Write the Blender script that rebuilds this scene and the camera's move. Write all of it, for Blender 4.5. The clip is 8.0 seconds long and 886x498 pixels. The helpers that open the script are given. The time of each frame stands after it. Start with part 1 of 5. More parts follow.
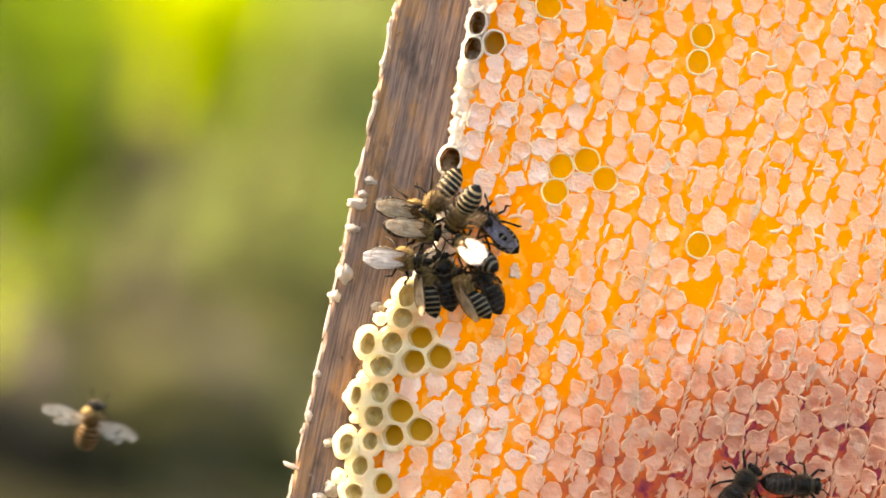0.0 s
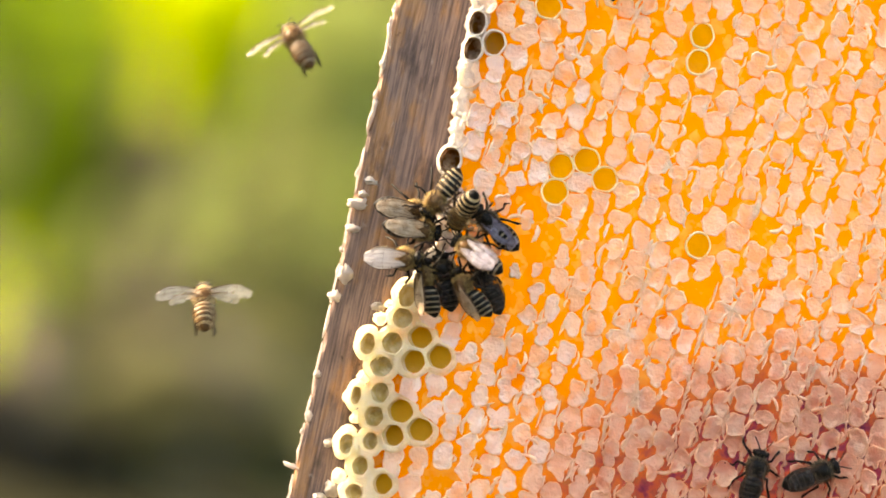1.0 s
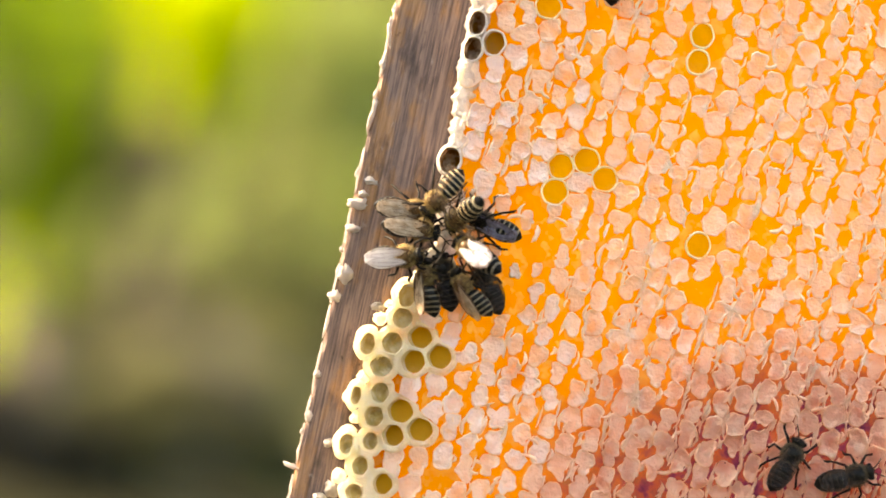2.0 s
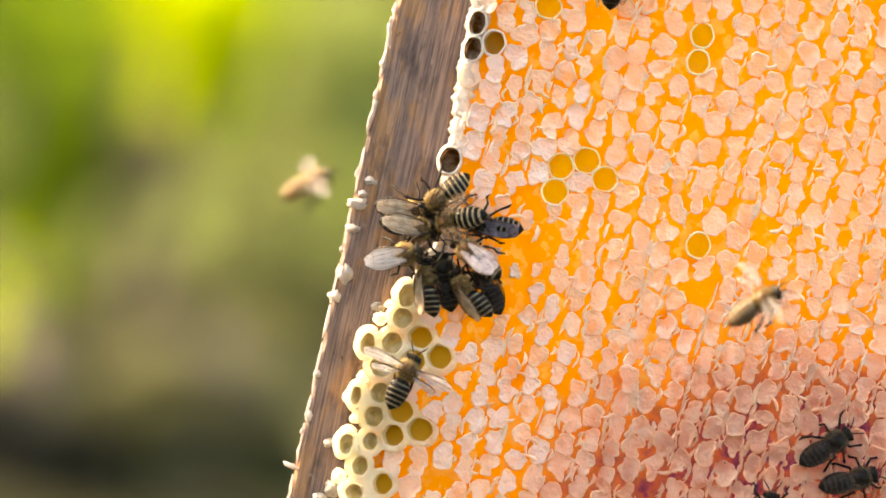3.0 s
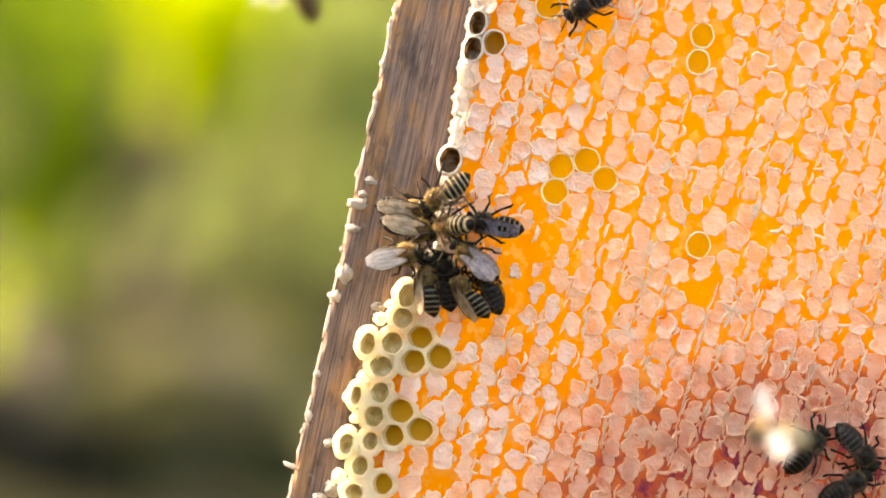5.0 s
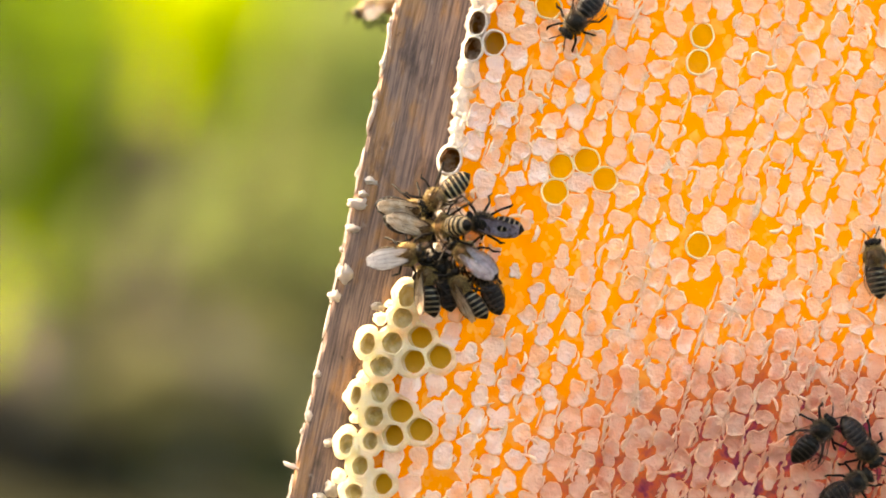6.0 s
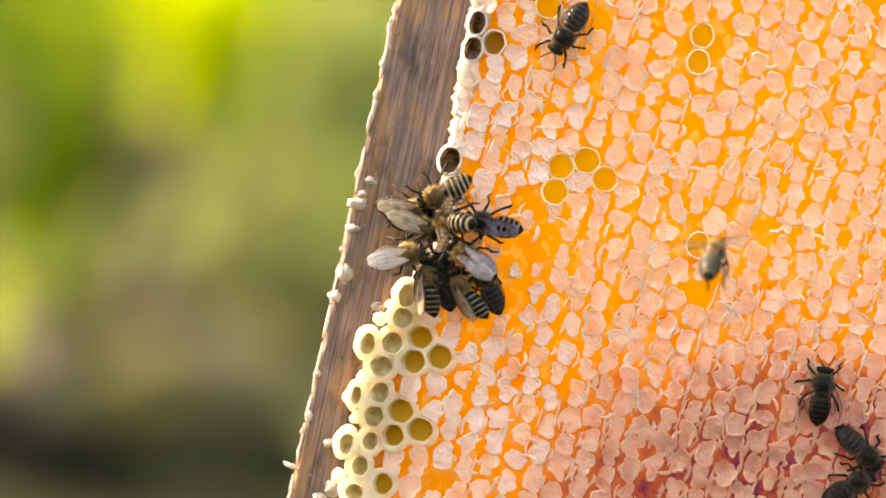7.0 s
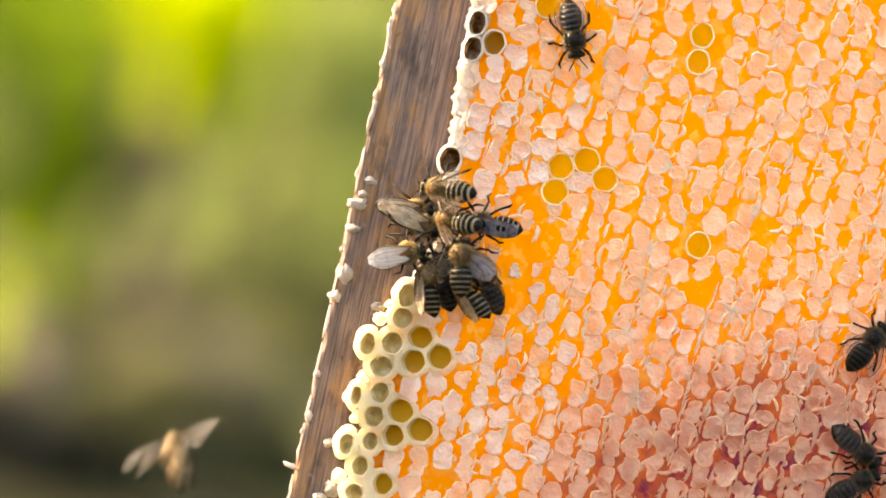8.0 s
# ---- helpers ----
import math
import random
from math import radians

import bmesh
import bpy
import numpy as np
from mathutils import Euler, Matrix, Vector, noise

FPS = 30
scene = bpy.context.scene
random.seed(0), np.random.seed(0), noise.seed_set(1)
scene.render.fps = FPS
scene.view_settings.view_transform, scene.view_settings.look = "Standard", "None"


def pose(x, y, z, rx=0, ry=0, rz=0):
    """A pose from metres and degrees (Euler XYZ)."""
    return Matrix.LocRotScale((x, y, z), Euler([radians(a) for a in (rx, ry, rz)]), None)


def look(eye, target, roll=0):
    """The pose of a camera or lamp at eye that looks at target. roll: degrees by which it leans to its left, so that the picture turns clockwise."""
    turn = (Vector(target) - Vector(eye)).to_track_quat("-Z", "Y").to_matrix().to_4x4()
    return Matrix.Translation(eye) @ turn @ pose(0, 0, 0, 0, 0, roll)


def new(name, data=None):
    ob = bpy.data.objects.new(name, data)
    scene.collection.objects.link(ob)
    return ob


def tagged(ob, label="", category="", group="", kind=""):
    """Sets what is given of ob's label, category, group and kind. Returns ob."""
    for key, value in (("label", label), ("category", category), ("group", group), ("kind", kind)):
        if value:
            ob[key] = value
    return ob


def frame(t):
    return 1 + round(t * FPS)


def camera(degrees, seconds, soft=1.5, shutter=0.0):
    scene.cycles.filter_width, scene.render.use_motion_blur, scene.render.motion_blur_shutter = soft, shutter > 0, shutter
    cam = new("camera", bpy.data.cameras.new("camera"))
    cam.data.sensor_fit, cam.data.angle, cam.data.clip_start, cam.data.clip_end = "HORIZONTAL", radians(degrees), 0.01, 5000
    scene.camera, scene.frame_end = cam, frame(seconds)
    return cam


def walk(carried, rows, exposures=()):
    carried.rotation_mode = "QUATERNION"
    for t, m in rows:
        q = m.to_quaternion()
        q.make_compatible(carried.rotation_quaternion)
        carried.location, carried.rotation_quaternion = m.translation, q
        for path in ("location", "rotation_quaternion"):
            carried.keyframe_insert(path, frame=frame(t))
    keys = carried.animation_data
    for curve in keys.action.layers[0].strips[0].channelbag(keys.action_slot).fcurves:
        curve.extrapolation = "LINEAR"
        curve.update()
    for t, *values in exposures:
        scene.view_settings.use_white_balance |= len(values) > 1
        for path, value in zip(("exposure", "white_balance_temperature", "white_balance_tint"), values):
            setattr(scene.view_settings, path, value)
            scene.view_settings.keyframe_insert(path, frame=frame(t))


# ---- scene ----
MM = 0.001
HEIGHT = 0.25      # the camera's height and the middle of the comb that it sees
LEAN = 12.2        # the camera is rolled, the hive frame stands upright
AWAY = 0.604       # from the lens to the face of the comb

# ---- camera ----
cam = camera(17.0, 8.0, soft=1.7, shutter=0.3)
cam.data.dof.use_dof = True
cam.data.dof.focus_distance = AWAY
cam.data.dof.aperture_fstop = 4.8
eye_pose = look((0, -AWAY, HEIGHT), (0, 0, HEIGHT), LEAN)
walk(cam, [(0.0, eye_pose), (8.0, eye_pose)], exposures=[(0.0, 2.80, 10000, 12), (8.0, 2.78, 10000, 12)])

# ---- sky and sun ----
TO_SUN = Vector((-0.84, 0.060, 0.50)).normalized()
world = bpy.data.worlds.new("sky")
scene.world = world
world.use_nodes = True
wn = world.node_tree
sky = wn.nodes.new("ShaderNodeTexSky")
sky.sky_type = "NISHITA"
sky.sun_disc = False
sky.sun_elevation = math.asin(TO_SUN.z)
sky.sun_rotation = math.atan2(TO_SUN.x, TO_SUN.y)
wn.nodes["Background"].inputs["Strength"].default_value = 0.15
wn.links.new(sky.outputs["Color"], wn.nodes["Background"].inputs["Color"])
sun = new("sun", bpy.data.lights.new("sun", "SUN"))
sun.data.energy = 3.7
sun.data.angle = radians(0.6)
sun.data.color = (1.0, 0.93, 0.82)
sun.matrix_world = look(TO_SUN * 20, (0, 0, 0))


# ---- materials ----
class Mat:
    """A node material with short ways to its nodes."""

    def __init__(self, name):
        self.mat = bpy.data.materials.new(name)
        self.mat.use_nodes = True
        self.tree = self.mat.node_tree
        self.tree.nodes.clear()
        self.out = self.node("ShaderNodeOutputMaterial")

    def node(self, kind, **values):
        n = self.tree.nodes.new(kind)
        for key, value in values.items():
            n.inputs[key.replace("_", " ")].default_value = value
        return n

    def link(self, a, b):
        self.tree.links.new(a, b)

    def place(self, which="Object"):
        return self.node("ShaderNodeTexCoord").outputs[which]

    def noise(self, scale, detail=3, stretch=None, rough=0.55, which="Object"):
        n = self.node("ShaderNodeTexNoise", Scale=scale, Detail=detail, Roughness=rough)
        src = self.place(which)
        if stretch:
            m = self.node("ShaderNodeMapping")
            m.inputs["Scale"].default_value = stretch
            self.link(src, m.inputs["Vector"])
            src = m.outputs["Vector"]
        self.link(src, n.inputs["Vector"])
        return n.outputs["Fac"]

    def ramp(self, fac, stops):
        r = self.node("ShaderNodeValToRGB")
        while len(r.color_ramp.elements) < len(stops):
            r.color_ramp.elements.new(0.5)
        for e, (p, c) in zip(r.color_ramp.elements, stops):
            e.position, e.color = p, (*c, 1)
        self.link(fac, r.inputs["Fac"])
        return r.outputs["Color"]

    def mix(self, fac, a, b, how="MIX"):
        m = self.tree.nodes.new("ShaderNodeMix")
        m.data_type, m.blend_type = "RGBA", how
        for sock, v in ((m.inputs[0], fac), (m.inputs[6], a), (m.inputs[7], b)):
            if isinstance(v, bpy.types.NodeSocket):
                self.link(v, sock)
            elif isinstance(v, tuple):
                sock.default_value = (*v, 1)
            else:
                sock.default_value = v
        return m.outputs[2]

    def bump(self, height, strength, distance):
        b = self.node("ShaderNodeBump", Strength=strength, Distance=distance)
        self.link(height, b.inputs["Height"])
        return b.outputs["Normal"]

    def blend(self, fac, a, b):
        m = self.node("ShaderNodeMixShader")
        if isinstance(fac, bpy.types.NodeSocket):
            self.link(fac, m.inputs[0])
        else:
            m.inputs[0].default_value = fac
        self.link(a, m.inputs[1])
        self.link(b, m.inputs[2])
        return m.outputs[0]

    def principled(self, color, rough=0.5, normal=None, **more):
        p = self.node("ShaderNodeBsdfPrincipled", Roughness=rough, **more)
        if isinstance(color, tuple):
            p.inputs["Base Color"].default_value = (*color, 1)
        else:
            self.link(color, p.inputs["Base Color"])
        if normal:
            self.link(normal, p.inputs["Normal"])
        return p.outputs[0]

    def shine(self, color, normal=None):
        p = self.node("ShaderNodeBsdfTranslucent")
        if isinstance(color, tuple):
            p.inputs["Color"].default_value = (*color, 1)
        else:
            self.link(color, p.inputs["Color"])
        if normal:
            self.link(normal, p.inputs["Normal"])
        return p.outputs[0]

    def done(self, shader):
        self.link(shader, self.out.inputs["Surface"])
        return self.mat


def dim_corner(m, n1):
    """The lower right corner of the comb, where shade is painted into the colours."""
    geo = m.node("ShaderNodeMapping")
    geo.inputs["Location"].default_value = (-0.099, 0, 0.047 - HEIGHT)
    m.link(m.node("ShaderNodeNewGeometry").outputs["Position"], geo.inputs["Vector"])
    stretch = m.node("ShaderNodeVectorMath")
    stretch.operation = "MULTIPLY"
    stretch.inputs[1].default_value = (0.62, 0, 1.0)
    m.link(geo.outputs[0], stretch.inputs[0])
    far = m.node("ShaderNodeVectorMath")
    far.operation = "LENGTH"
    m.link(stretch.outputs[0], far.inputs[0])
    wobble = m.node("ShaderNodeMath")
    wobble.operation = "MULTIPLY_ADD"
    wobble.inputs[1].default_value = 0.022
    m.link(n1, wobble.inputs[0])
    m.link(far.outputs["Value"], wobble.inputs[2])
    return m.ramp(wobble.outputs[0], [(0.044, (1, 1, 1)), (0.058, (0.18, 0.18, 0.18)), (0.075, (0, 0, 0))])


def honey_material(name, waxy, low, mid, high):
    m = Mat(name)
    n1, n2 = m.noise(90, 3), m.noise(420, 2)
    gold = m.ramp(n1, [(0.25, low), (0.5, mid), (0.8, high)])
    dim = dim_corner(m, n1)
    # purple and red put the blocked back light into the honey's colour
    dim_tone = m.ramp(n2, [(0.3, (0.10, 0.016, 0.060)), (0.46, (0.34, 0.060, 0.045)), (0.58, (0.20, 0.030, 0.075)), (0.72, (0.07, 0.011, 0.05))])
    # a thin film of wax left on the honey
    film = m.ramp(m.noise(300, 2), [(0.52, (0, 0, 0)), (0.57, (1, 1, 1))])
    if waxy:
        gold = m.mix(film, gold, m.ramp(n2, [(0.3, (0.95, 0.34, 0.04)), (0.7, (0.96, 0.48, 0.11))]))
    patch = m.mix(1.0, dim, m.ramp(m.noise(210, 3), [(0.42, (0.85, 0.85, 0.85)), (0.56, (1, 1, 1))]), "MULTIPLY")
    gold = m.mix(m.ramp(dim, [(0.06, (0, 0, 0)), (0.45, (0.55, 0.55, 0.55))]), gold, (0.91, 0.22, 0.012))
    tone = m.mix(patch, gold, dim_tone)
    nrm = m.bump(n2, 0.35, 0.0006)
    wet = m.principled(tone, 0.2, nrm, IOR=1.45)
    return m.done(m.blend(0.78, wet, m.shine(tone, nrm)))


def wax_material(name, a, b, c, clear, scale=500, rough=0.42, dimmed=False, gloss=0.35):
    m = Mat(name)
    n1, n2 = m.noise(110, 3, which="Object"), m.noise(scale, 3)
    info = m.node("ShaderNodeObjectInfo")
    tone = m.ramp(n1, [(0.3, a), (0.55, b), (0.75, c)])
    isl = m.node("ShaderNodeNewGeometry").outputs["Random Per Island"]
    tone = m.mix(0.35, tone, m.ramp(info.outputs["Random"], [(0.0, a), (0.5, b), (1.0, c)]))
    tone = m.mix(0.35, tone, m.ramp(isl, [(0.0, a), (0.5, b), (1.0, c)]))
    tone = m.mix(m.ramp(n2, [(0.42, (0, 0, 0)), (0.75, (0.5, 0.5, 0.5))]), tone, (0.97, 0.93, 0.88))
    # the same corner shade, multiplied into the wax
    if dimmed:
        tone = m.mix(dim_corner(m, m.noise(90, 3)), tone, m.mix(0.72, tone, (1.0, 0.64, 0.47), "MULTIPLY"))
    n3 = m.noise(1300, 4)
    nrm = m.bump(m.mix(0.4, n2, n3), 1.0, 0.0011)
    thin = m.ramp(m.noise(330, 3), [(0.3, (max(0.0, clear - 0.22),) * 3), (0.7, (min(0.95, max(0.0, clear + 0.22)),) * 3)])
    return m.done(m.blend(thin, m.principled(tone, rough, nrm, Specular_IOR_Level=gloss), m.shine(tone, nrm)))


def wood_material():
    m = Mat("old_wood")
    grain = m.noise(1100, 6, (1, 1, 0.045), 0.72)
    broad = m.noise(150, 5, (1, 1, 0.38), 0.6)
    fine = m.noise(3400, 4, (1, 1, 0.022), 0.65)
    tone = m.ramp(m.mix(0.5, grain, fine), [(0.40, (0.017, 0.011, 0.010)), (0.48, (0.132, 0.086, 0.074)), (0.58, (0.34, 0.215, 0.168))])
    warm = m.ramp(broad, [(0.36, (0.092, 0.070, 0.071)), (0.50, (0.205, 0.138, 0.120)), (0.60, (0.44, 0.205, 0.066)), (0.74, (0.28, 0.190, 0.168))])
    tone = m.mix(0.45, tone, warm)
    dirt = m.noise(230, 5, (1, 1, 0.30), 0.6)
    tone = m.mix(m.ramp(dirt, [(0.52, (0, 0, 0)), (0.66, (0.8, 0.8, 0.8))]), tone, (0.036, 0.028, 0.030))
    # small pale scuffs of wax and dark specks
    scuff = m.noise(620, 4, (1, 1, 0.55), 0.7)
    tone = m.mix(m.ramp(scuff, [(0.66, (0, 0, 0)), (0.76, (0.55, 0.55, 0.55))]), tone, (0.34, 0.28, 0.26))
    tone = m.mix(m.ramp(scuff, [(0.26, (0.85, 0.85, 0.85)), (0.34, (0, 0, 0))]), tone, (0.012, 0.009, 0.009))
    nrm = m.bump(m.mix(0.45, m.mix(0.5, grain, fine), dirt), 1.0, 0.0009)
    return m.done(m.principled(tone, 0.8, nrm, Specular_IOR_Level=0.2))


def chitin_material(name, dark, light, rough=0.3):
    m = Mat(name)
    n = m.noise(1500, 3)
    tone = m.ramp(n, [(0.35, dark), (0.7, light)])
    return m.done(m.principled(tone, rough, m.bump(n, 0.3, 0.0001), Specular_IOR_Level=0.10))


def hair_material(name, dark, light):
    m = Mat(name)
    tone = m.ramp(m.noise(2500, 2), [(0.35, dark), (0.65, light)])
    return m.done(m.blend(0.35, m.principled(tone, 0.55), m.shine(tone)))


def wing_material(name, low, high, film_share):
    m = Mat(name)
    n = m.noise(600, 3)
    tone = m.ramp(n, [(0.3, low), (0.7, high)])
    nrm = m.bump(n, 0.6, 0.0006)
    film = m.blend(0.55, m.principled(tone, 0.25, nrm, IOR=1.6), m.shine(tone, nrm))
    clear = m.node("ShaderNodeBsdfTransparent")
    return m.done(m.blend(film_share, clear.outputs[0], film))


def leaf_material(name, a, b, c):
    m = Mat(name)
    isl = m.node("ShaderNodeNewGeometry").outputs["Random Per Island"]
    tone = m.ramp(isl, [(0.1, a), (0.5, b), (0.9, c)])
    tone = m.mix(0.3, tone, m.ramp(m.noise(30, 3), [(0.3, a), (0.7, c)]))
    return m.done(m.blend(0.55, m.principled(tone, 0.7, Specular_IOR_Level=0.2), m.shine(tone)))


def ground_material():
    m = Mat("ground_soil")
    n1, n2 = m.noise(0.9, 4), m.noise(14, 4)
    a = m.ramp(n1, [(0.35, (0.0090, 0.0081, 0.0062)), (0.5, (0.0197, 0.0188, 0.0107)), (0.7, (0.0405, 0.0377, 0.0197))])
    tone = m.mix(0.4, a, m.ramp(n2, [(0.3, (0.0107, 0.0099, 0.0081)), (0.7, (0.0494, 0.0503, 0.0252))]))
    return m.done(m.principled(tone, 0.95, m.bump(n2, 0.6, 0.02), Specular_IOR_Level=0.0))


def bark_material():
    m = Mat("bark")
    n = m.noise(40, 4, (1, 1, 0.2))
    return m.done(m.principled(m.ramp(n, [(0.3, (0.05, 0.035, 0.025)), (0.7, (0.16, 0.12, 0.09))]), 0.85, m.bump(n, 0.8, 0.01)))


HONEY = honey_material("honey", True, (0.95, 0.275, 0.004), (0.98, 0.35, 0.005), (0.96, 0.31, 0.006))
CLEAR_HONEY = honey_material("clear_honey", False, (0.74, 0.44, 0.045), (0.84, 0.54, 0.06), (0.78, 0.48, 0.05))
POOL_HONEY = honey_material("pool_honey", False, (0.90, 0.42, 0.006), (0.94, 0.48, 0.008), (0.92, 0.45, 0.008))
AMBER_HONEY = honey_material("amber_honey", False, (0.55, 0.27, 0.012), (0.62, 0.32, 0.016), (0.58, 0.30, 0.014))
CAP_WAX = wax_material("cap_wax", (0.96, 0.83, 0.71), (0.97, 0.88, 0.78), (0.98, 0.92, 0.84), 0.70, dimmed=True, gloss=0.2)
BLUSH_WAX = wax_material("blush_wax", (0.86, 0.77, 0.74), (0.91, 0.84, 0.82), (0.94, 0.90, 0.89), 0.56)
BACK_WAX = wax_material("back_wax", (0.93, 0.78, 0.50), (0.94, 0.84, 0.60), (0.95, 0.88, 0.70), 0.88)
RIM_WAX = wax_material("rim_wax", (0.97, 0.82, 0.66), (0.98, 0.87, 0.73), (0.98, 0.92, 0.82), 0.62, dimmed=True, gloss=0.1)
RING_WAX = wax_material("ring_wax", (0.97, 0.88, 0.58), (0.98, 0.92, 0.66), (0.98, 0.95, 0.76), 0.55)
RIDGE_WAX = wax_material("ridge_wax", (0.97, 0.81, 0.64), (0.98, 0.86, 0.71), (0.98, 0.91, 0.80), 0.50, dimmed=True, gloss=0.1)
EDGE_WAX = wax_material("edge_wax", (0.90, 0.48, 0.20), (0.92, 0.58, 0.30), (0.94, 0.66, 0.40), 0.78, gloss=0.1)
EDGE_BAND = wax_material("white_wax", (0.55, 0.50, 0.48), (0.63, 0.585, 0.565), (0.70, 0.665, 0.65), 0.60)
RIM_WHITE = wax_material("white_rim_wax", (0.92, 0.84, 0.74), (0.95, 0.89, 0.82), (0.97, 0.93, 0.88), 0.6, gloss=0.15)
# darker than the rims: shade inside the hollows is put into these walls
CELL_WALL = wax_material("cell_wall_wax", (0.60, 0.43, 0.16), (0.70, 0.53, 0.23), (0.78, 0.62, 0.32), -0.15)
CELL_AMBER = wax_material("amber_cell_wax", (0.50, 0.28, 0.08), (0.60, 0.38, 0.13), (0.70, 0.48, 0.20), 0.3)
# no honey here: the brown carries the blocked light of the deep cells
DEEP_WALL = wax_material("deep_wall_wax", (0.13, 0.044, 0.003), (0.19, 0.070, 0.006), (0.25, 0.10, 0.010), 0.14, gloss=0.05)
COMB_WAX = wax_material("comb_wax", (0.97, 0.88, 0.64), (0.98, 0.92, 0.71), (0.98, 0.94, 0.78), 0.74)
PALE_WAX = wax_material("pale_wax", (0.56, 0.48, 0.44), (0.66, 0.59, 0.55), (0.76, 0.70, 0.67), 0.6)
WOOD = wood_material()
CHITIN = chitin_material("black_chitin", (0.003, 0.0025, 0.0025), (0.010, 0.008, 0.007), 0.3)
LEG = chitin_material("leg_chitin", (0.004, 0.003, 0.003), (0.016, 0.010, 0.007), 0.5)
EYE = chitin_material("eye", (0.008, 0.007, 0.007), (0.02, 0.016, 0.015), 0.2)
BAND = hair_material("pale_band", (0.20, 0.165, 0.115), (0.44, 0.38, 0.29))
DARK_BAND = hair_material("grey_band", (0.016, 0.013, 0.011), (0.050, 0.041, 0.034))
FUZZ = hair_material("golden_fuzz", (0.20, 0.125, 0.042), (0.54, 0.385, 0.165))
DARK_FUZZ = hair_material("dark_fuzz", (0.045, 0.032, 0.02), (0.24, 0.17, 0.095))
# brighter copy of the golden fuzz, with full sun put into its colour
SUNLIT_FUZZ = hair_material("sunlit_fuzz", (0.52, 0.36, 0.16), (0.85, 0.68, 0.42))
# painted sunlight on flying bees, and the cream bands of two clustered ones
LIGHT_BAND = hair_material("light_band", (0.38, 0.27, 0.14), (0.74, 0.58, 0.36))
AMBER = chitin_material("amber_chitin", (0.035, 0.018, 0.008), (0.13, 0.065, 0.025), 0.35)
WING = wing_material("wing_membrane", (0.34, 0.24, 0.17), (0.66, 0.52, 0.40), 0.11)
# white film: sunlight on and through these wings is put into the colour
SUNLIT_WING = wing_material("sunlit_wing_membrane", (0.74, 0.70, 0.75), (0.96, 0.92, 0.94), 0.66)
# the sun's glint, painted as a mottled lilac white
GLINT_WING = wing_material("glinting_wing_membrane", (0.34, 0.32, 0.44), (0.86, 0.83, 0.95), 0.44)
# the sky's reflection, painted as blue film
SKY_WING = wing_material("sky_tint_wing_membrane", (0.13, 0.12, 0.24), (0.50, 0.47, 0.62), 0.55)
FLIGHT_WING = wing_material("flight_wing_membrane", (0.66, 0.58, 0.52), (0.95, 0.90, 0.86), 0.34)
BROWN_WING = wing_material("brown_wing_membrane", (0.50, 0.36, 0.25), (0.90, 0.76, 0.62), 0.62)
DARK_WING = wing_material("dark_wing_membrane", (0.12, 0.11, 0.14), (0.28, 0.26, 0.33), 0.08)
VEIN = chitin_material("wing_vein", (0.03, 0.018, 0.01), (0.09, 0.05, 0.03), 0.4)
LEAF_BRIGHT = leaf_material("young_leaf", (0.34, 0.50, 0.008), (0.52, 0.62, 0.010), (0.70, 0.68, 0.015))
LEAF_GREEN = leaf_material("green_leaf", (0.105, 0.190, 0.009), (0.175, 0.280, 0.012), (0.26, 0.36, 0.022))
# near black: the shade over the bare ground is put into these leaves
LEAF_DARK = leaf_material("ground_shade_leaf", (0.020, 0.023, 0.015), (0.033, 0.033, 0.022), (0.055, 0.052, 0.037))
LEAF_PALE = leaf_material("pale_leaf", (0.25, 0.31, 0.08), (0.35, 0.41, 0.11), (0.44, 0.49, 0.16))
LEAF_UNDER = leaf_material("dry_leaf", (0.116, 0.122, 0.054), (0.177, 0.177, 0.078), (0.245, 0.237, 0.109))
# a darker olive leaf with thin shade in its colour
LEAF_SHADE = leaf_material("shaded_olive_leaf", (0.040, 0.050, 0.016), (0.064, 0.074, 0.025), (0.095, 0.100, 0.038))
LEAF_OLIVE = leaf_material("olive_leaf", (0.094, 0.108, 0.036), (0.155, 0.160, 0.057), (0.215, 0.205, 0.09))
SOIL = ground_material()
BARK = bark_material()


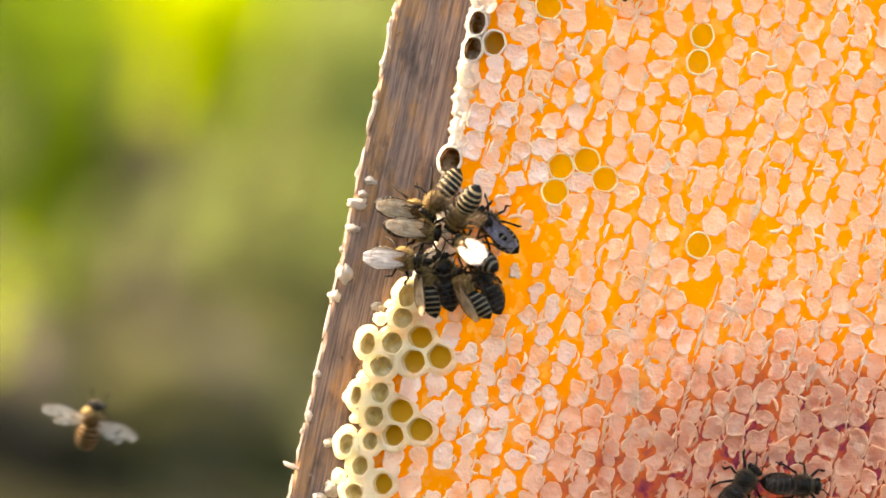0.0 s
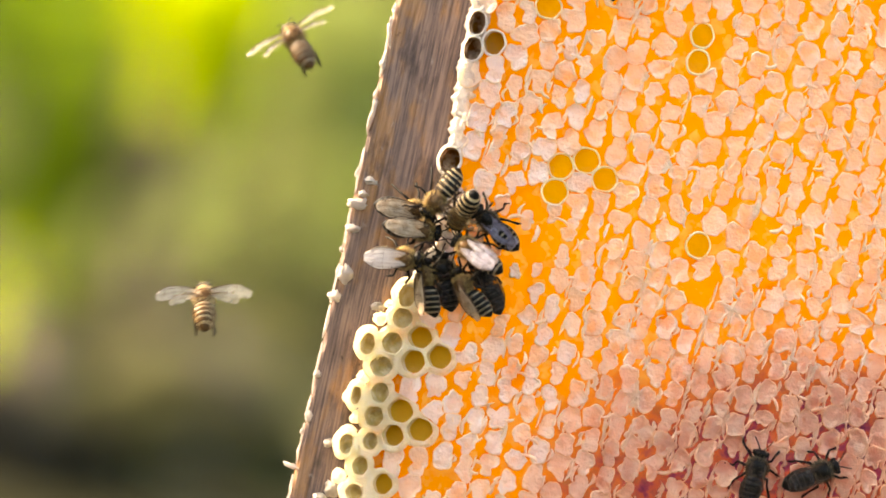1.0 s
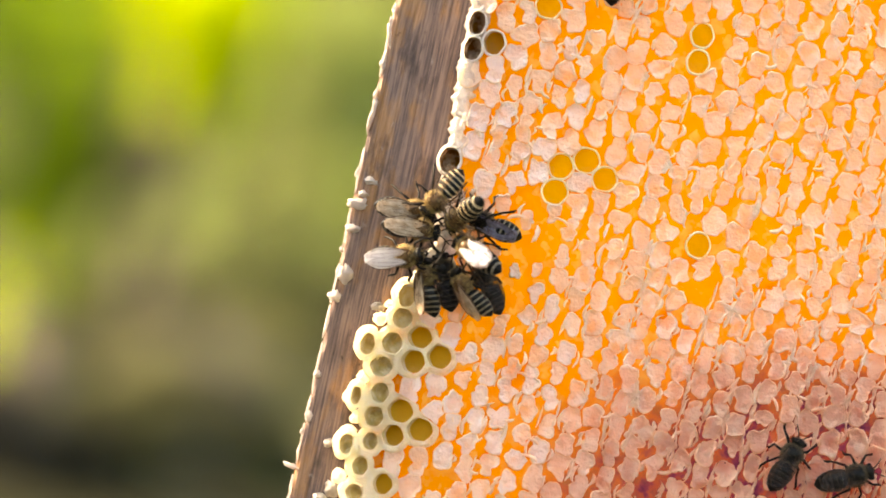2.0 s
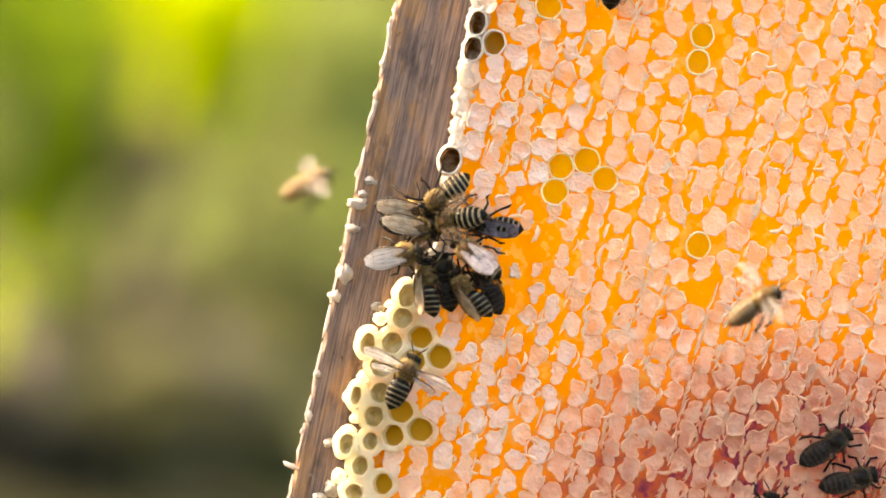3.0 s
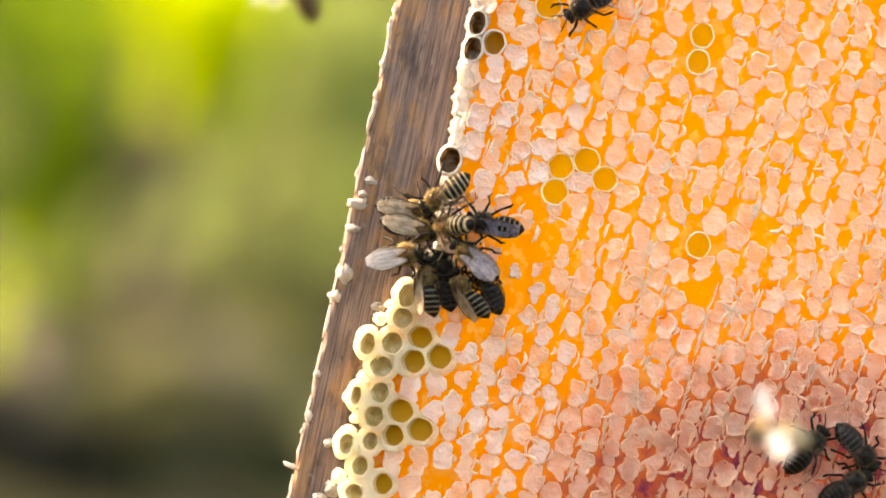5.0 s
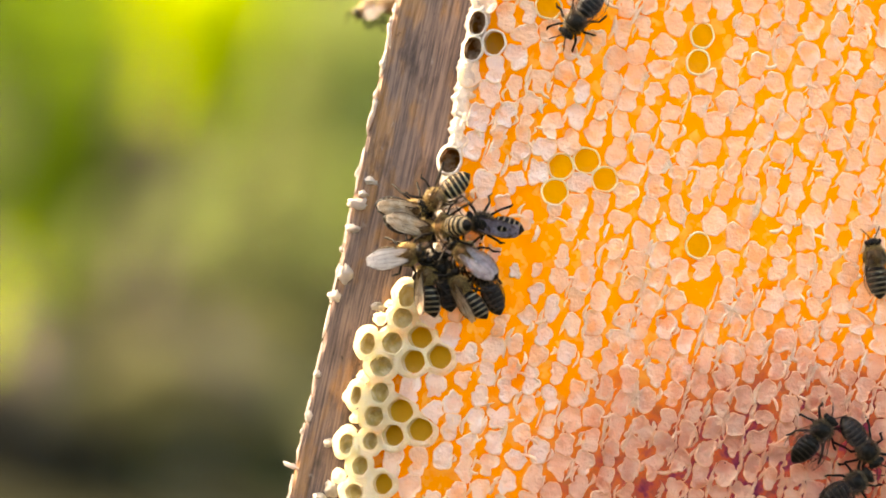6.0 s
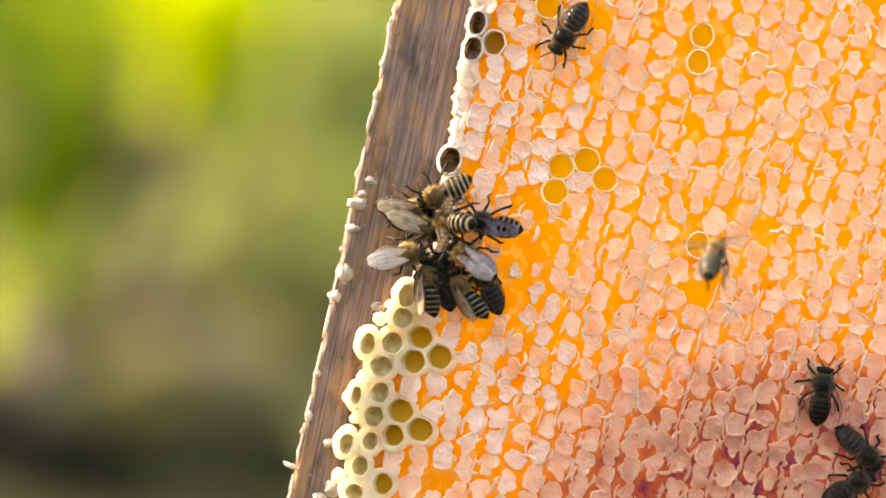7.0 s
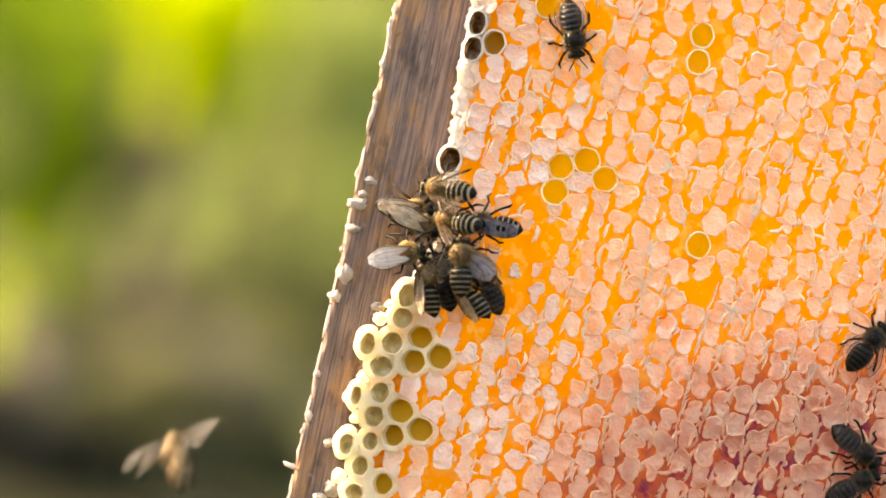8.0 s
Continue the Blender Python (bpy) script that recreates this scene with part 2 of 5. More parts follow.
# ---- building ----
class Build:
    """Collects vertices and faces of one mesh."""

    def __init__(self):
        self.v, self.f, self.m = [], [], []

    def ring(self, pts):
        i = len(self.v)
        self.v.extend(tuple(p) for p in pts)
        return list(range(i, i + len(pts)))

    def face(self, idx, mat=0):
        self.f.append(tuple(idx))
        self.m.append(mat)

    def strip(self, a, b, mat=0):
        n = len(a)
        for k in range(n):
            self.face((a[k], a[(k + 1) % n], b[(k + 1) % n], b[k]), mat)

    def fan(self, ring, tip, mat=0):
        t = self.ring([tip])[0]
        n = len(ring)
        for k in range(n):
            self.face((ring[k], ring[(k + 1) % n], t), mat)

    def tube(self, pts, radii, sides=6, mat=0):
        pts = [Vector(p) for p in pts]
        rings = []
        for k, p in enumerate(pts):
            d = (pts[min(k + 1, len(pts) - 1)] - pts[max(k - 1, 0)]).normalized()
            a = d.cross(Vector((0.31, 0.52, 0.79))).normalized()
            b = d.cross(a)
            rings.append(self.ring([p + radii[k] * (a * math.cos(q) + b * math.sin(q))
                                    for q in (2 * math.pi * j / sides for j in range(sides))]))
        for a, b in zip(rings, rings[1:]):
            self.strip(a, b, mat)
        self.face(rings[0][::-1], mat)
        self.face(rings[-1], mat)

    def blob(self, centre, radii, seg=12, rows=8, mat=0, rough=0.0, seed=0):
        c = Vector(centre)
        rings = []
        for r in range(1, rows):
            a = math.pi * r / rows
            pts = []
            for k in range(seg):
                b = 2 * math.pi * k / seg
                d = Vector((math.cos(a), math.sin(a) * math.cos(b), math.sin(a) * math.sin(b)))
                s = 1 + rough * noise.noise(d * 1.7 + Vector((seed, 0, 0)))
                pts.append(c + Vector((d.x * radii[0], d.y * radii[1], d.z * radii[2])) * s)
            rings.append(self.ring(pts))
        for a, b in zip(rings, rings[1:]):
            self.strip(a, b, mat)
        self.fan(rings[0][::-1], c + Vector((radii[0], 0, 0)), mat)
        self.fan(rings[-1], c - Vector((radii[0], 0, 0)), mat)

    def ribbon(self, pts, widths, mat=0):
        """A rolled strip that lies on the comb: a crest with two sides that fall away."""
        rows = []
        for k, p in enumerate(pts):
            d = pts[min(k + 1, len(pts) - 1)] - pts[max(k - 1, 0)]
            side = Vector((d.z, 0, -d.x)).normalized() * widths[k]
            drop = Vector((0, widths[k], 0))
            rows.append(self.ring([p - side * 1.3 + drop * 1.1, p - side * 0.5 - drop * 0.5, p + side * 0.5 - drop * 0.5, p + side * 1.3 + drop * 1.1]))
        for a, b in zip(rows, rows[1:]):
            for k in range(3):
                self.face((a[k], a[k + 1], b[k + 1], b[k]), mat)

    def hair(self, p, d, length, width, mat=0):
        d = d.normalized()
        a = d.cross(Vector((0.3, 0.6, 0.74))).normalized() * width
        b = d.cross(a).normalized() * width
        i = self.ring([p + a, p - a * 0.5 + b * 0.8, p - a * 0.5 - b * 0.8, p + d * length])
        for k in range(3):
            self.face((i[k], i[(k + 1) % 3], i[3]), mat)

    def mesh(self, name, mats, smooth=True):
        me = bpy.data.meshes.new(name)
        me.from_pydata(self.v, [], self.f)
        for mt in mats:
            me.materials.append(mt)
        me.polygons.foreach_set("material_index", self.m)
        me.polygons.foreach_set("use_smooth", [smooth] * len(self.f))
        me.update()
        return me


def part(name, data, parent, label="", m=None, kind=""):
    ob = new(name, data)
    ob.parent = parent
    if m is not None:
        ob.matrix_basis = m
    return tagged(ob, label, kind=kind)


def box(b, lo, hi, bevel=0.0, mat=0):
    """A box with chamfered long edges, along z."""
    (x0, y0, z0), (x1, y1, z1) = lo, hi
    e = bevel
    outline = [(x0 + e, y0), (x1 - e, y0), (x1, y0 + e), (x1, y1 - e), (x1 - e, y1), (x0 + e, y1), (x0, y1 - e), (x0, y0 + e)]
    lower = b.ring([(x, y, z0) for x, y in outline])
    upper = b.ring([(x, y, z1) for x, y in outline])
    b.strip(lower, upper, mat)
    b.face(lower[::-1], mat)
    b.face(upper, mat)


# ---- ground and garden ----
def build_ground():
    b = Build()
    n, size = 60, 400.0
    ids = []
    for i in range(n + 1):
        for j in range(n + 1):
            x = math.copysign(abs(2 * i / n - 1) ** 3, 2 * i / n - 1) * size
            y = math.copysign(abs(2 * j / n - 1) ** 3, 2 * j / n - 1) * size
            near = min(1.0, max(0.0, (math.hypot(x, y) - 1.5) / 4))
            ids.append((x, y, near * 0.12 * noise.noise(Vector((x * 0.4, y * 0.4, 0)))))
    b.ring(ids)
    for i in range(n):
        for j in range(n):
            a = i * (n + 1) + j
            b.face((a, a + n + 1, a + n + 2, a + 1))
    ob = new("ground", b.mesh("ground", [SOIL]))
    tagged(ob, "olive brown soil with short dry grass", "ground", kind="structure")


def leaf(b, p, d, up, length, width, mat=0):
    d = d.normalized()
    s = d.cross(up)
    s = s.normalized() if s.length > 1e-4 else Vector((1, 0, 0))
    n = s.cross(d)
    a = b.ring([p, p + d * length * 0.35 + s * width * 0.5 + n * width * 0.10, p + d * length * 0.75 + s * width * 0.36,
                p + d * length - n * width * 0.2, p + d * length * 0.75 - s * width * 0.36,
                p + d * length * 0.35 - s * width * 0.5 + n * width * 0.10, p + d * length * 0.5 - n * width * 0.05])
    for k in range(6):
        b.face((a[k], a[(k + 1) % 6], a[6]), mat)


def build_shrub(name, label, base, clumps, leaf_mat, count, size, seed):
    """A stem that forks to each clump of leaves."""
    rng = random.Random(seed)
    root = tagged(new(name), label, "shrub")
    root.location = base
    wood, crown = Build(), Build()
    top = Vector((0, 0, max(0.12, min(c[2] for c in clumps) * 0.5)))
    wood.tube([(0, 0, -0.05), top * 0.5 + Vector((0.01, 0, 0)), top], [0.02, 0.016, 0.013], 7)
    for x, y, z, r in clumps:
        c = Vector((x, y, z))
        mid = top.lerp(c, 0.5) + Vector((rng.uniform(-0.03, 0.03), rng.uniform(-0.03, 0.03), 0.02))
        wood.tube([top, mid, c], [0.010, 0.007, 0.003], 6)
        for _ in range(int(count)):
            d = Vector((rng.gauss(0, 1), rng.gauss(0, 1), rng.gauss(0, 1))).normalized()
            p = c + d * r * rng.random() ** 0.45
            w = (d + Vector((rng.uniform(-0.7, 0.7), rng.uniform(-0.7, 0.7), rng.uniform(-0.9, 0.3))))
            s = size * rng.uniform(0.65, 1.3)
            leaf(crown, p, w, Vector((rng.gauss(0, 0.5), rng.gauss(0, 0.5), 1)), s, s * 0.55)
    part("trunk", wood.mesh("trunk", [BARK]), root)
    part("crown", crown.mesh("crown", [leaf_mat], False), root)
    return root


def build_hedge():
    """The far line of bushes that closes the garden."""
    rng = random.Random(5)
    b = Build()
    for k in range(30000):
        a = rng.uniform(1.35, 2.0) if k % 3 else rng.uniform(0, 2 * math.pi)
        r = rng.gauss(17, 1.2)
        p = Vector((r * math.cos(a), r * math.sin(a), 3.6 * rng.random() ** 1.3))
        d = Vector((rng.gauss(0, 1), rng.gauss(0, 1), rng.gauss(0, 0.6)))
        s = rng.uniform(0.16, 0.34) if k % 3 else rng.uniform(0.4, 0.8)
        leaf(b, p, d, Vector((rng.gauss(0, 0.6), rng.gauss(0, 0.6), 1)), s, s * 0.7)
    tagged(new("far_hedge", b.mesh("far_hedge", [LEAF_OLIVE], False)), "far hedge of dense olive green bushes", "hedge", kind="stuff")


def build_garden():
    build_ground()
    build_hedge()
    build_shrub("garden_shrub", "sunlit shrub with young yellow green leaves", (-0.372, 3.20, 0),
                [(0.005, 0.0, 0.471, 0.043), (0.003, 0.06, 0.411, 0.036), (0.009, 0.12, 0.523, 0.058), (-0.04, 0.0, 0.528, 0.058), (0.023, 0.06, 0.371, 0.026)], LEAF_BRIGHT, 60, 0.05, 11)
    build_shrub("garden_shrub", "green shrub with bright young leaf tips", (-0.449, 3.60, 0),
                [(-0.053, 0.0, 0.454, 0.048), (-0.103, 0.06, 0.516, 0.072), (-0.028, 0.12, 0.377, 0.04), (0.094, 0.0, 0.551, 0.048), (0.091, 0.06, 0.452, 0.036)], LEAF_GREEN, 90, 0.055, 12)
    build_shrub("garden_shrub", "dense green shrub in the sun", (-0.593, 3.60, 0),
                [(0.002, 0.0, 0.238, 0.056), (-0.004, 0.06, 0.155, 0.064), (0.049, 0.12, 0.289, 0.04), (0.007, 0.0, 0.329, 0.04), (-0.055, 0.06, 0.275, 0.064)], LEAF_GREEN, 110, 0.05, 13)
    build_shrub("garden_shrub", "small yellow green shrub beside the path", (-0.472, 2.70, 0),
                [(0.007, 0.0, 0.066, 0.023), (0.007, 0.06, 0.03, 0.025), (-0.014, 0.12, 0.107, 0.019)], LEAF_BRIGHT, 40, 0.035, 14)
    build_shrub("garden_shrub", "tall pale green shrub with airy leaves", (-0.260, 4.20, 0),
                [(-0.054, 0.0, 0.558, 0.073), (0.033, 0.06, 0.501, 0.073), (-0.023, 0.12, 0.414, 0.064), (0.05, 0.0, 0.599, 0.073), (0.126, 0.06, 0.419, 0.073), (-0.107, 0.12, 0.63, 0.073), (0.068, 0.0, 0.341, 0.073), (-0.095, 0.06, 0.446, 0.055)], LEAF_PALE, 55, 0.06, 15)
    build_shrub("garden_shrub", "light olive shrub far back in the garden", (-0.440, 4.80, 0),
                [(0.029, 0.0, 0.278, 0.082), (0.205, 0.06, 0.243, 0.082), (-0.046, 0.12, 0.188, 0.082), (0.12, 0.0, 0.15, 0.082), (-0.118, 0.06, 0.13, 0.072), (-0.19, 0.12, 0.073, 0.062)], LEAF_PALE, 30, 0.06, 16)
    build_shrub("garden_shrub", "low olive green shrub with leaves darkened for shade", (-0.320, 3.40, 0),
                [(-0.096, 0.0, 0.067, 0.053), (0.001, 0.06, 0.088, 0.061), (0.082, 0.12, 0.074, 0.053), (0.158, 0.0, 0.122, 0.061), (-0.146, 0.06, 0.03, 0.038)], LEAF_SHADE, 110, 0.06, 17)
    # added shrub that stands for ground in shade
    build_shrub("garden_shrub", "low near-black shrub added as shade on the ground", (-0.297, 1.70, 0),
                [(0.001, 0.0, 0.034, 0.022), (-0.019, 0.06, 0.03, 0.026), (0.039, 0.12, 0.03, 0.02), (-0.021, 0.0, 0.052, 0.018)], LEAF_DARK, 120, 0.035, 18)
    build_shrub("garden_shrub", "low brown green undergrowth", (-0.179, 1.95, 0),
                [(-0.033, 0.0, 0.046, 0.029), (0.024, 0.06, 0.038, 0.034), (0.06, 0.12, 0.076, 0.029), (-0.022, 0.0, 0.088, 0.024), (0.093, 0.06, 0.038, 0.029), (0.03, 0.12, 0.099, 0.024), (-0.079, 0.0, 0.055, 0.024), (-0.074, 0.06, 0.03, 0.024)], LEAF_UNDER, 110, 0.045, 19)
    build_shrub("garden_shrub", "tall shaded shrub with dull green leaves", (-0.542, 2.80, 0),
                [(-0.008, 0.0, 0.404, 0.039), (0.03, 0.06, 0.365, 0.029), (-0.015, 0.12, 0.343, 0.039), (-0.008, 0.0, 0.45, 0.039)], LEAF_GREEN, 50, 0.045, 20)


# ---- the hive frame ----
BAR = (-20.2, 0.6)          # the top bar, which stands on its end, in mm across
BAR_FACE, BAR_BACK = 5.5, 25.0


def edge_of_comb(v):
    """How far the comb reaches over the bar, in mm."""
    marks = [(-300, -6), (-62, -9), (-50, -10), (-30, -13), (-20, -12.0), (-14, -7.5), (-8, -6.0), (0, -2.5), (10, -3.2), (20, -3.9), (27, -4.4), (36, -5.1), (60, -5.6), (300, -6)]
    for (a, p), (c, q) in zip(marks, marks[1:]):
        if v <= c:
            return p + (q - p) * (v - a) / (c - a)
    return -6


# open cells: across and along in mm, half width, half height and what they hold
OPEN = [(-2.9, 46.5, 1.62, 2.42, "deep"), (-2.7, 41.2, 1.73, 2.42, "deep"), (-2.5, 18.0, 2.07, 2.65, "deep"), (1.3, 43.3, 2.05, 2.45, "amber"),
        (-5.1, -10.8, 1.8, 2.42, "empty"), (-5.1, -15.5, 2.07, 2.07, "empty"), (-0.8, -18.6, 2.53, 2.30, "honey"), (3.9, -21.7, 2.53, 2.42, "honey"),
        (-6.1, -20.9, 2.07, 2.19, "empty"), (-1.2, -23.7, 2.42, 2.42, "honey"), (-11.0, -22.1, 1.50, 2.30, "empty"), (-7.3, -26.0, 2.30, 2.07, "empty"),
        (-6.4, -31.3, 1.85, 2.07, "empty"), (-11.1, -32.9, 1.10, 1.96, "empty"), (-6.6, -36.3, 1.96, 2.07, "empty"), (-1.6, -34.1, 2.65, 2.42, "honey"),
        (3.2, -37.0, 2.65, 2.42, "honey"), (-2.0, -39.3, 2.19, 2.30, "honey"), (-6.2, -41.4, 1.50, 1.84, "empty"), (-11.0, -42.9, 1.38, 2.19, "empty"),
        (-7.2, -46.8, 1.61, 1.96, "empty"), (-1.9, -49.4, 1.96, 2.19, "honey"), (-7.4, -52.3, 1.73, 1.73, "empty"), (-2.6, -55.2, 2.0, 2.2, "honey"),
        (-8.0, -57.6, 1.7, 2.0, "empty"),
        (19.9, 21.5, 2.42, 2.53, "filled"), (24.8, 23.8, 2.53, 2.53, "filled"), (29.2, 20.8, 2.42, 2.42, "filled"), (19.8, 16.2, 2.53, 2.53, "filled"),
        (42.5, 53.7, 2.19, 2.42, "filled"), (42.8, 48.2, 2.19, 2.42, "filled"), (50.7, 11.7, 2.30, 2.53, "filled"), (10.6, 52.8, 2.53, 2.30, "filled")]


def at(u, v, y):
    return (u * MM, y * MM, HEIGHT + v * MM)


def lattice():
    """Centres of the capped cells, in mm."""
    rng = random.Random(3)
    c, s = math.cos(radians(2)), math.sin(radians(2))
    cells = []
    for i in range(-8, 36):
        for j in range(-60, 60):
            a, d = i * 4.72 + 0.9, (j + 0.5 * (i % 2)) * 5.25 + 1.5
            u, v = a * c + d * s + rng.uniform(-0.75, 0.75), d * c - a * s + rng.uniform(-0.9, 0.9)
            if not (-224 < v < 206 and edge_of_comb(v) + (2.8 if v > -9 else 3.6) < u < 136):
                continue
            if not any((u - p) ** 2 + (v - q) ** 2 < (max(w, h) + 1.5) ** 2 for p, q, w, h, _ in OPEN):
                cells.append((u, v))
    return cells


class Plan:
    """Finds the neighbours of a cell and how far it reaches before it meets them."""

    def __init__(self, cells):
        self.bins = {}
        for c in [(u, v, 0, 0) for u, v in cells] + [o[:4] for o in OPEN]:
            self.bins.setdefault((int(c[0] // 8), int(c[1] // 8)), []).append(c)

    def near(self, u, v):
        i, j = int(u // 8), int(v // 8)
        return [c for a in (-1, 0, 1) for e in (-1, 0, 1) for c in self.bins.get((i + a, j + e), ())
                if 0.01 < (c[0] - u) ** 2 + (c[1] - v) ** 2 < 9.0 ** 2]


def oval(w, h, a):
    """The radius of a rounded hexagon with these half sizes in one direction."""
    r = 1 / math.hypot(math.cos(a) / w, math.sin(a) / h)
    k = (a % (math.pi / 3)) - math.pi / 6
    return r * (0.965 + 0.05 * (1 / math.cos(k) - 1) / 0.155)


def waver(x, y, z):
    return noise.noise(Vector((x, y, z)))


def open_cell(parent, plan, u, v, w, h, holds, rng):
    """A wax cell with a rounded lip that joins its neighbours, a tube that slopes down the comb, and what it holds."""
    n = 36
    around = plan.near(u, v)
    rim_wax = {"deep": RIM_WHITE, "amber": RIM_WHITE, "filled": RING_WAX}.get(holds, COMB_WAX)
    thick = {"filled": 0.42, "deep": 0.62, "amber": 0.5}.get(holds, 1.4)
    slope, depth = {"deep": (0.16, 4.5), "amber": (0.30, 2.2), "filled": (0.08, 1.3), "honey": (0.34, 2.7)}.get(holds, (0.32, 3.4))
    hole, reach, joined = [], [], []
    for k in range(n):
        a = 2 * math.pi * k / n
        d = (math.cos(a), math.sin(a))
        e = oval(w, h, a) * (1 + 0.06 * waver(u + d[0], v + d[1], 5))
        out, shared = e + thick * (1 + 0.35 * waver(u * 0.7 + d[0] * 1.3, v * 0.7 + d[1] * 1.3, 2)), False
        for p, q, pw, ph in around:
            x, z = p - u, q - v
            c = d[0] * x + d[1] * z
            if c <= 0.1:
                continue
            dist = math.hypot(x, z)
            back = math.atan2(-z, -x)
            share = oval(w, h, back + math.pi) / (oval(w, h, back + math.pi) + oval(pw, ph, back)) if pw else 0.62
            t = dist * dist * share / c
            if t < out:
                out, shared = max(t, e + 0.18), bool(pw)
        hole.append(e)
        reach.append(out)
        joined.append(shared)
    b = Build()

    def ring(radius, y, shift=0.0):
        return b.ring([at(u + shift + radius[k] * math.cos(2 * math.pi * k / n), v + radius[k] * math.sin(2 * math.pi * k / n), y if not isinstance(y, list) else y[k]) for k in range(n)])

    def part_way(f):
        return [e + (o - e) * f for e, o in zip(hole, reach)]

    deepest = 5.35 if u < 1 else 1.6
    lift = -0.22 if holds == "filled" else -0.42
    skin = [lift + 0.14 * waver((u + reach[k] * math.cos(2 * math.pi * k / n)) * 0.4, (v + reach[k] * math.sin(2 * math.pi * k / n)) * 0.4, 7) for k in range(n)]
    rings = [ring(reach, deepest), ring(reach, 0.9),
             ring(reach, [s + (0.03 if j else 0.42) for s, j in zip(skin, joined)]),
             ring(part_way(0.78), [s + (0.01 if j else 0.10) for s, j in zip(skin, joined)]),
             ring(part_way(0.5), skin), ring(part_way(0.24), [s + 0.05 for s in skin]), ring(part_way(0.06), [s + 0.22 for s in skin]),
             ring(hole, [s + 0.62 for s in skin])]
    for step, (p, q) in enumerate(zip(rings, rings[1:])):
        for k in range(n):
            e = (k + 1) % n
            if step > 1 or not (joined[k] and joined[e]):
                b.face((p[k], p[e], q[e], q[k]), 1 if holds in ("deep", "amber") and step == len(rings) - 2 else 0)
    tube = [rings[-1]]
    for f in (0.3, 0.6, 1.0):
        y = 0.3 + (depth - 0.3) * f
        tube.append(ring([e * (1 - 0.05 * f) for e in hole], y, slope * y))
    for p, q in zip(tube, tube[1:]):
        b.strip(p, q, 1)
    b.fan(tube[-1], at(u + slope * depth, v, depth + 0.3), 1)
    inner = {"deep": DEEP_WALL, "amber": CELL_AMBER, "filled": RING_WAX}.get(holds, CELL_WALL)
    cell = part("cell", b.mesh("cell", [rim_wax, inner]), parent)
    if holds in ("filled", "honey", "amber"):
        g = Build()
        y = {"filled": 0.12, "amber": 1.2, "honey": rng.uniform(0.9, 1.5)}[holds]
        dip = 0.28 if holds == "honey" else 0.0
        pool = []
        for f, drop in ((0.985, -0.08), (0.9, 0.0), (0.5, 0.05)):
            pool.append(g.ring([at(u + slope * y + hole[k] * f * math.cos(2 * math.pi * k / n), v + hole[k] * f * math.sin(2 * math.pi * k / n),
                                   y + drop - dip * f * hole[k] * math.cos(2 * math.pi * k / n)) for k in range(n)]))
        g.strip(pool[0], pool[1])
        g.strip(pool[1], pool[2])
        g.fan(pool[2], at(u + slope * y, v, y + 0.06))
        part("honey_pool", g.mesh("honey_pool", [{"filled": POOL_HONEY, "amber": AMBER_HONEY}.get(holds, CLEAR_HONEY)]), cell)
    return cell


def bare_spot(u, v):
    """How far the caps thin out and shrink beside the cluster."""
    return max(0.0, 1 - math.hypot((u - 15) / 10, (v - 1) / 15)) ** 0.5


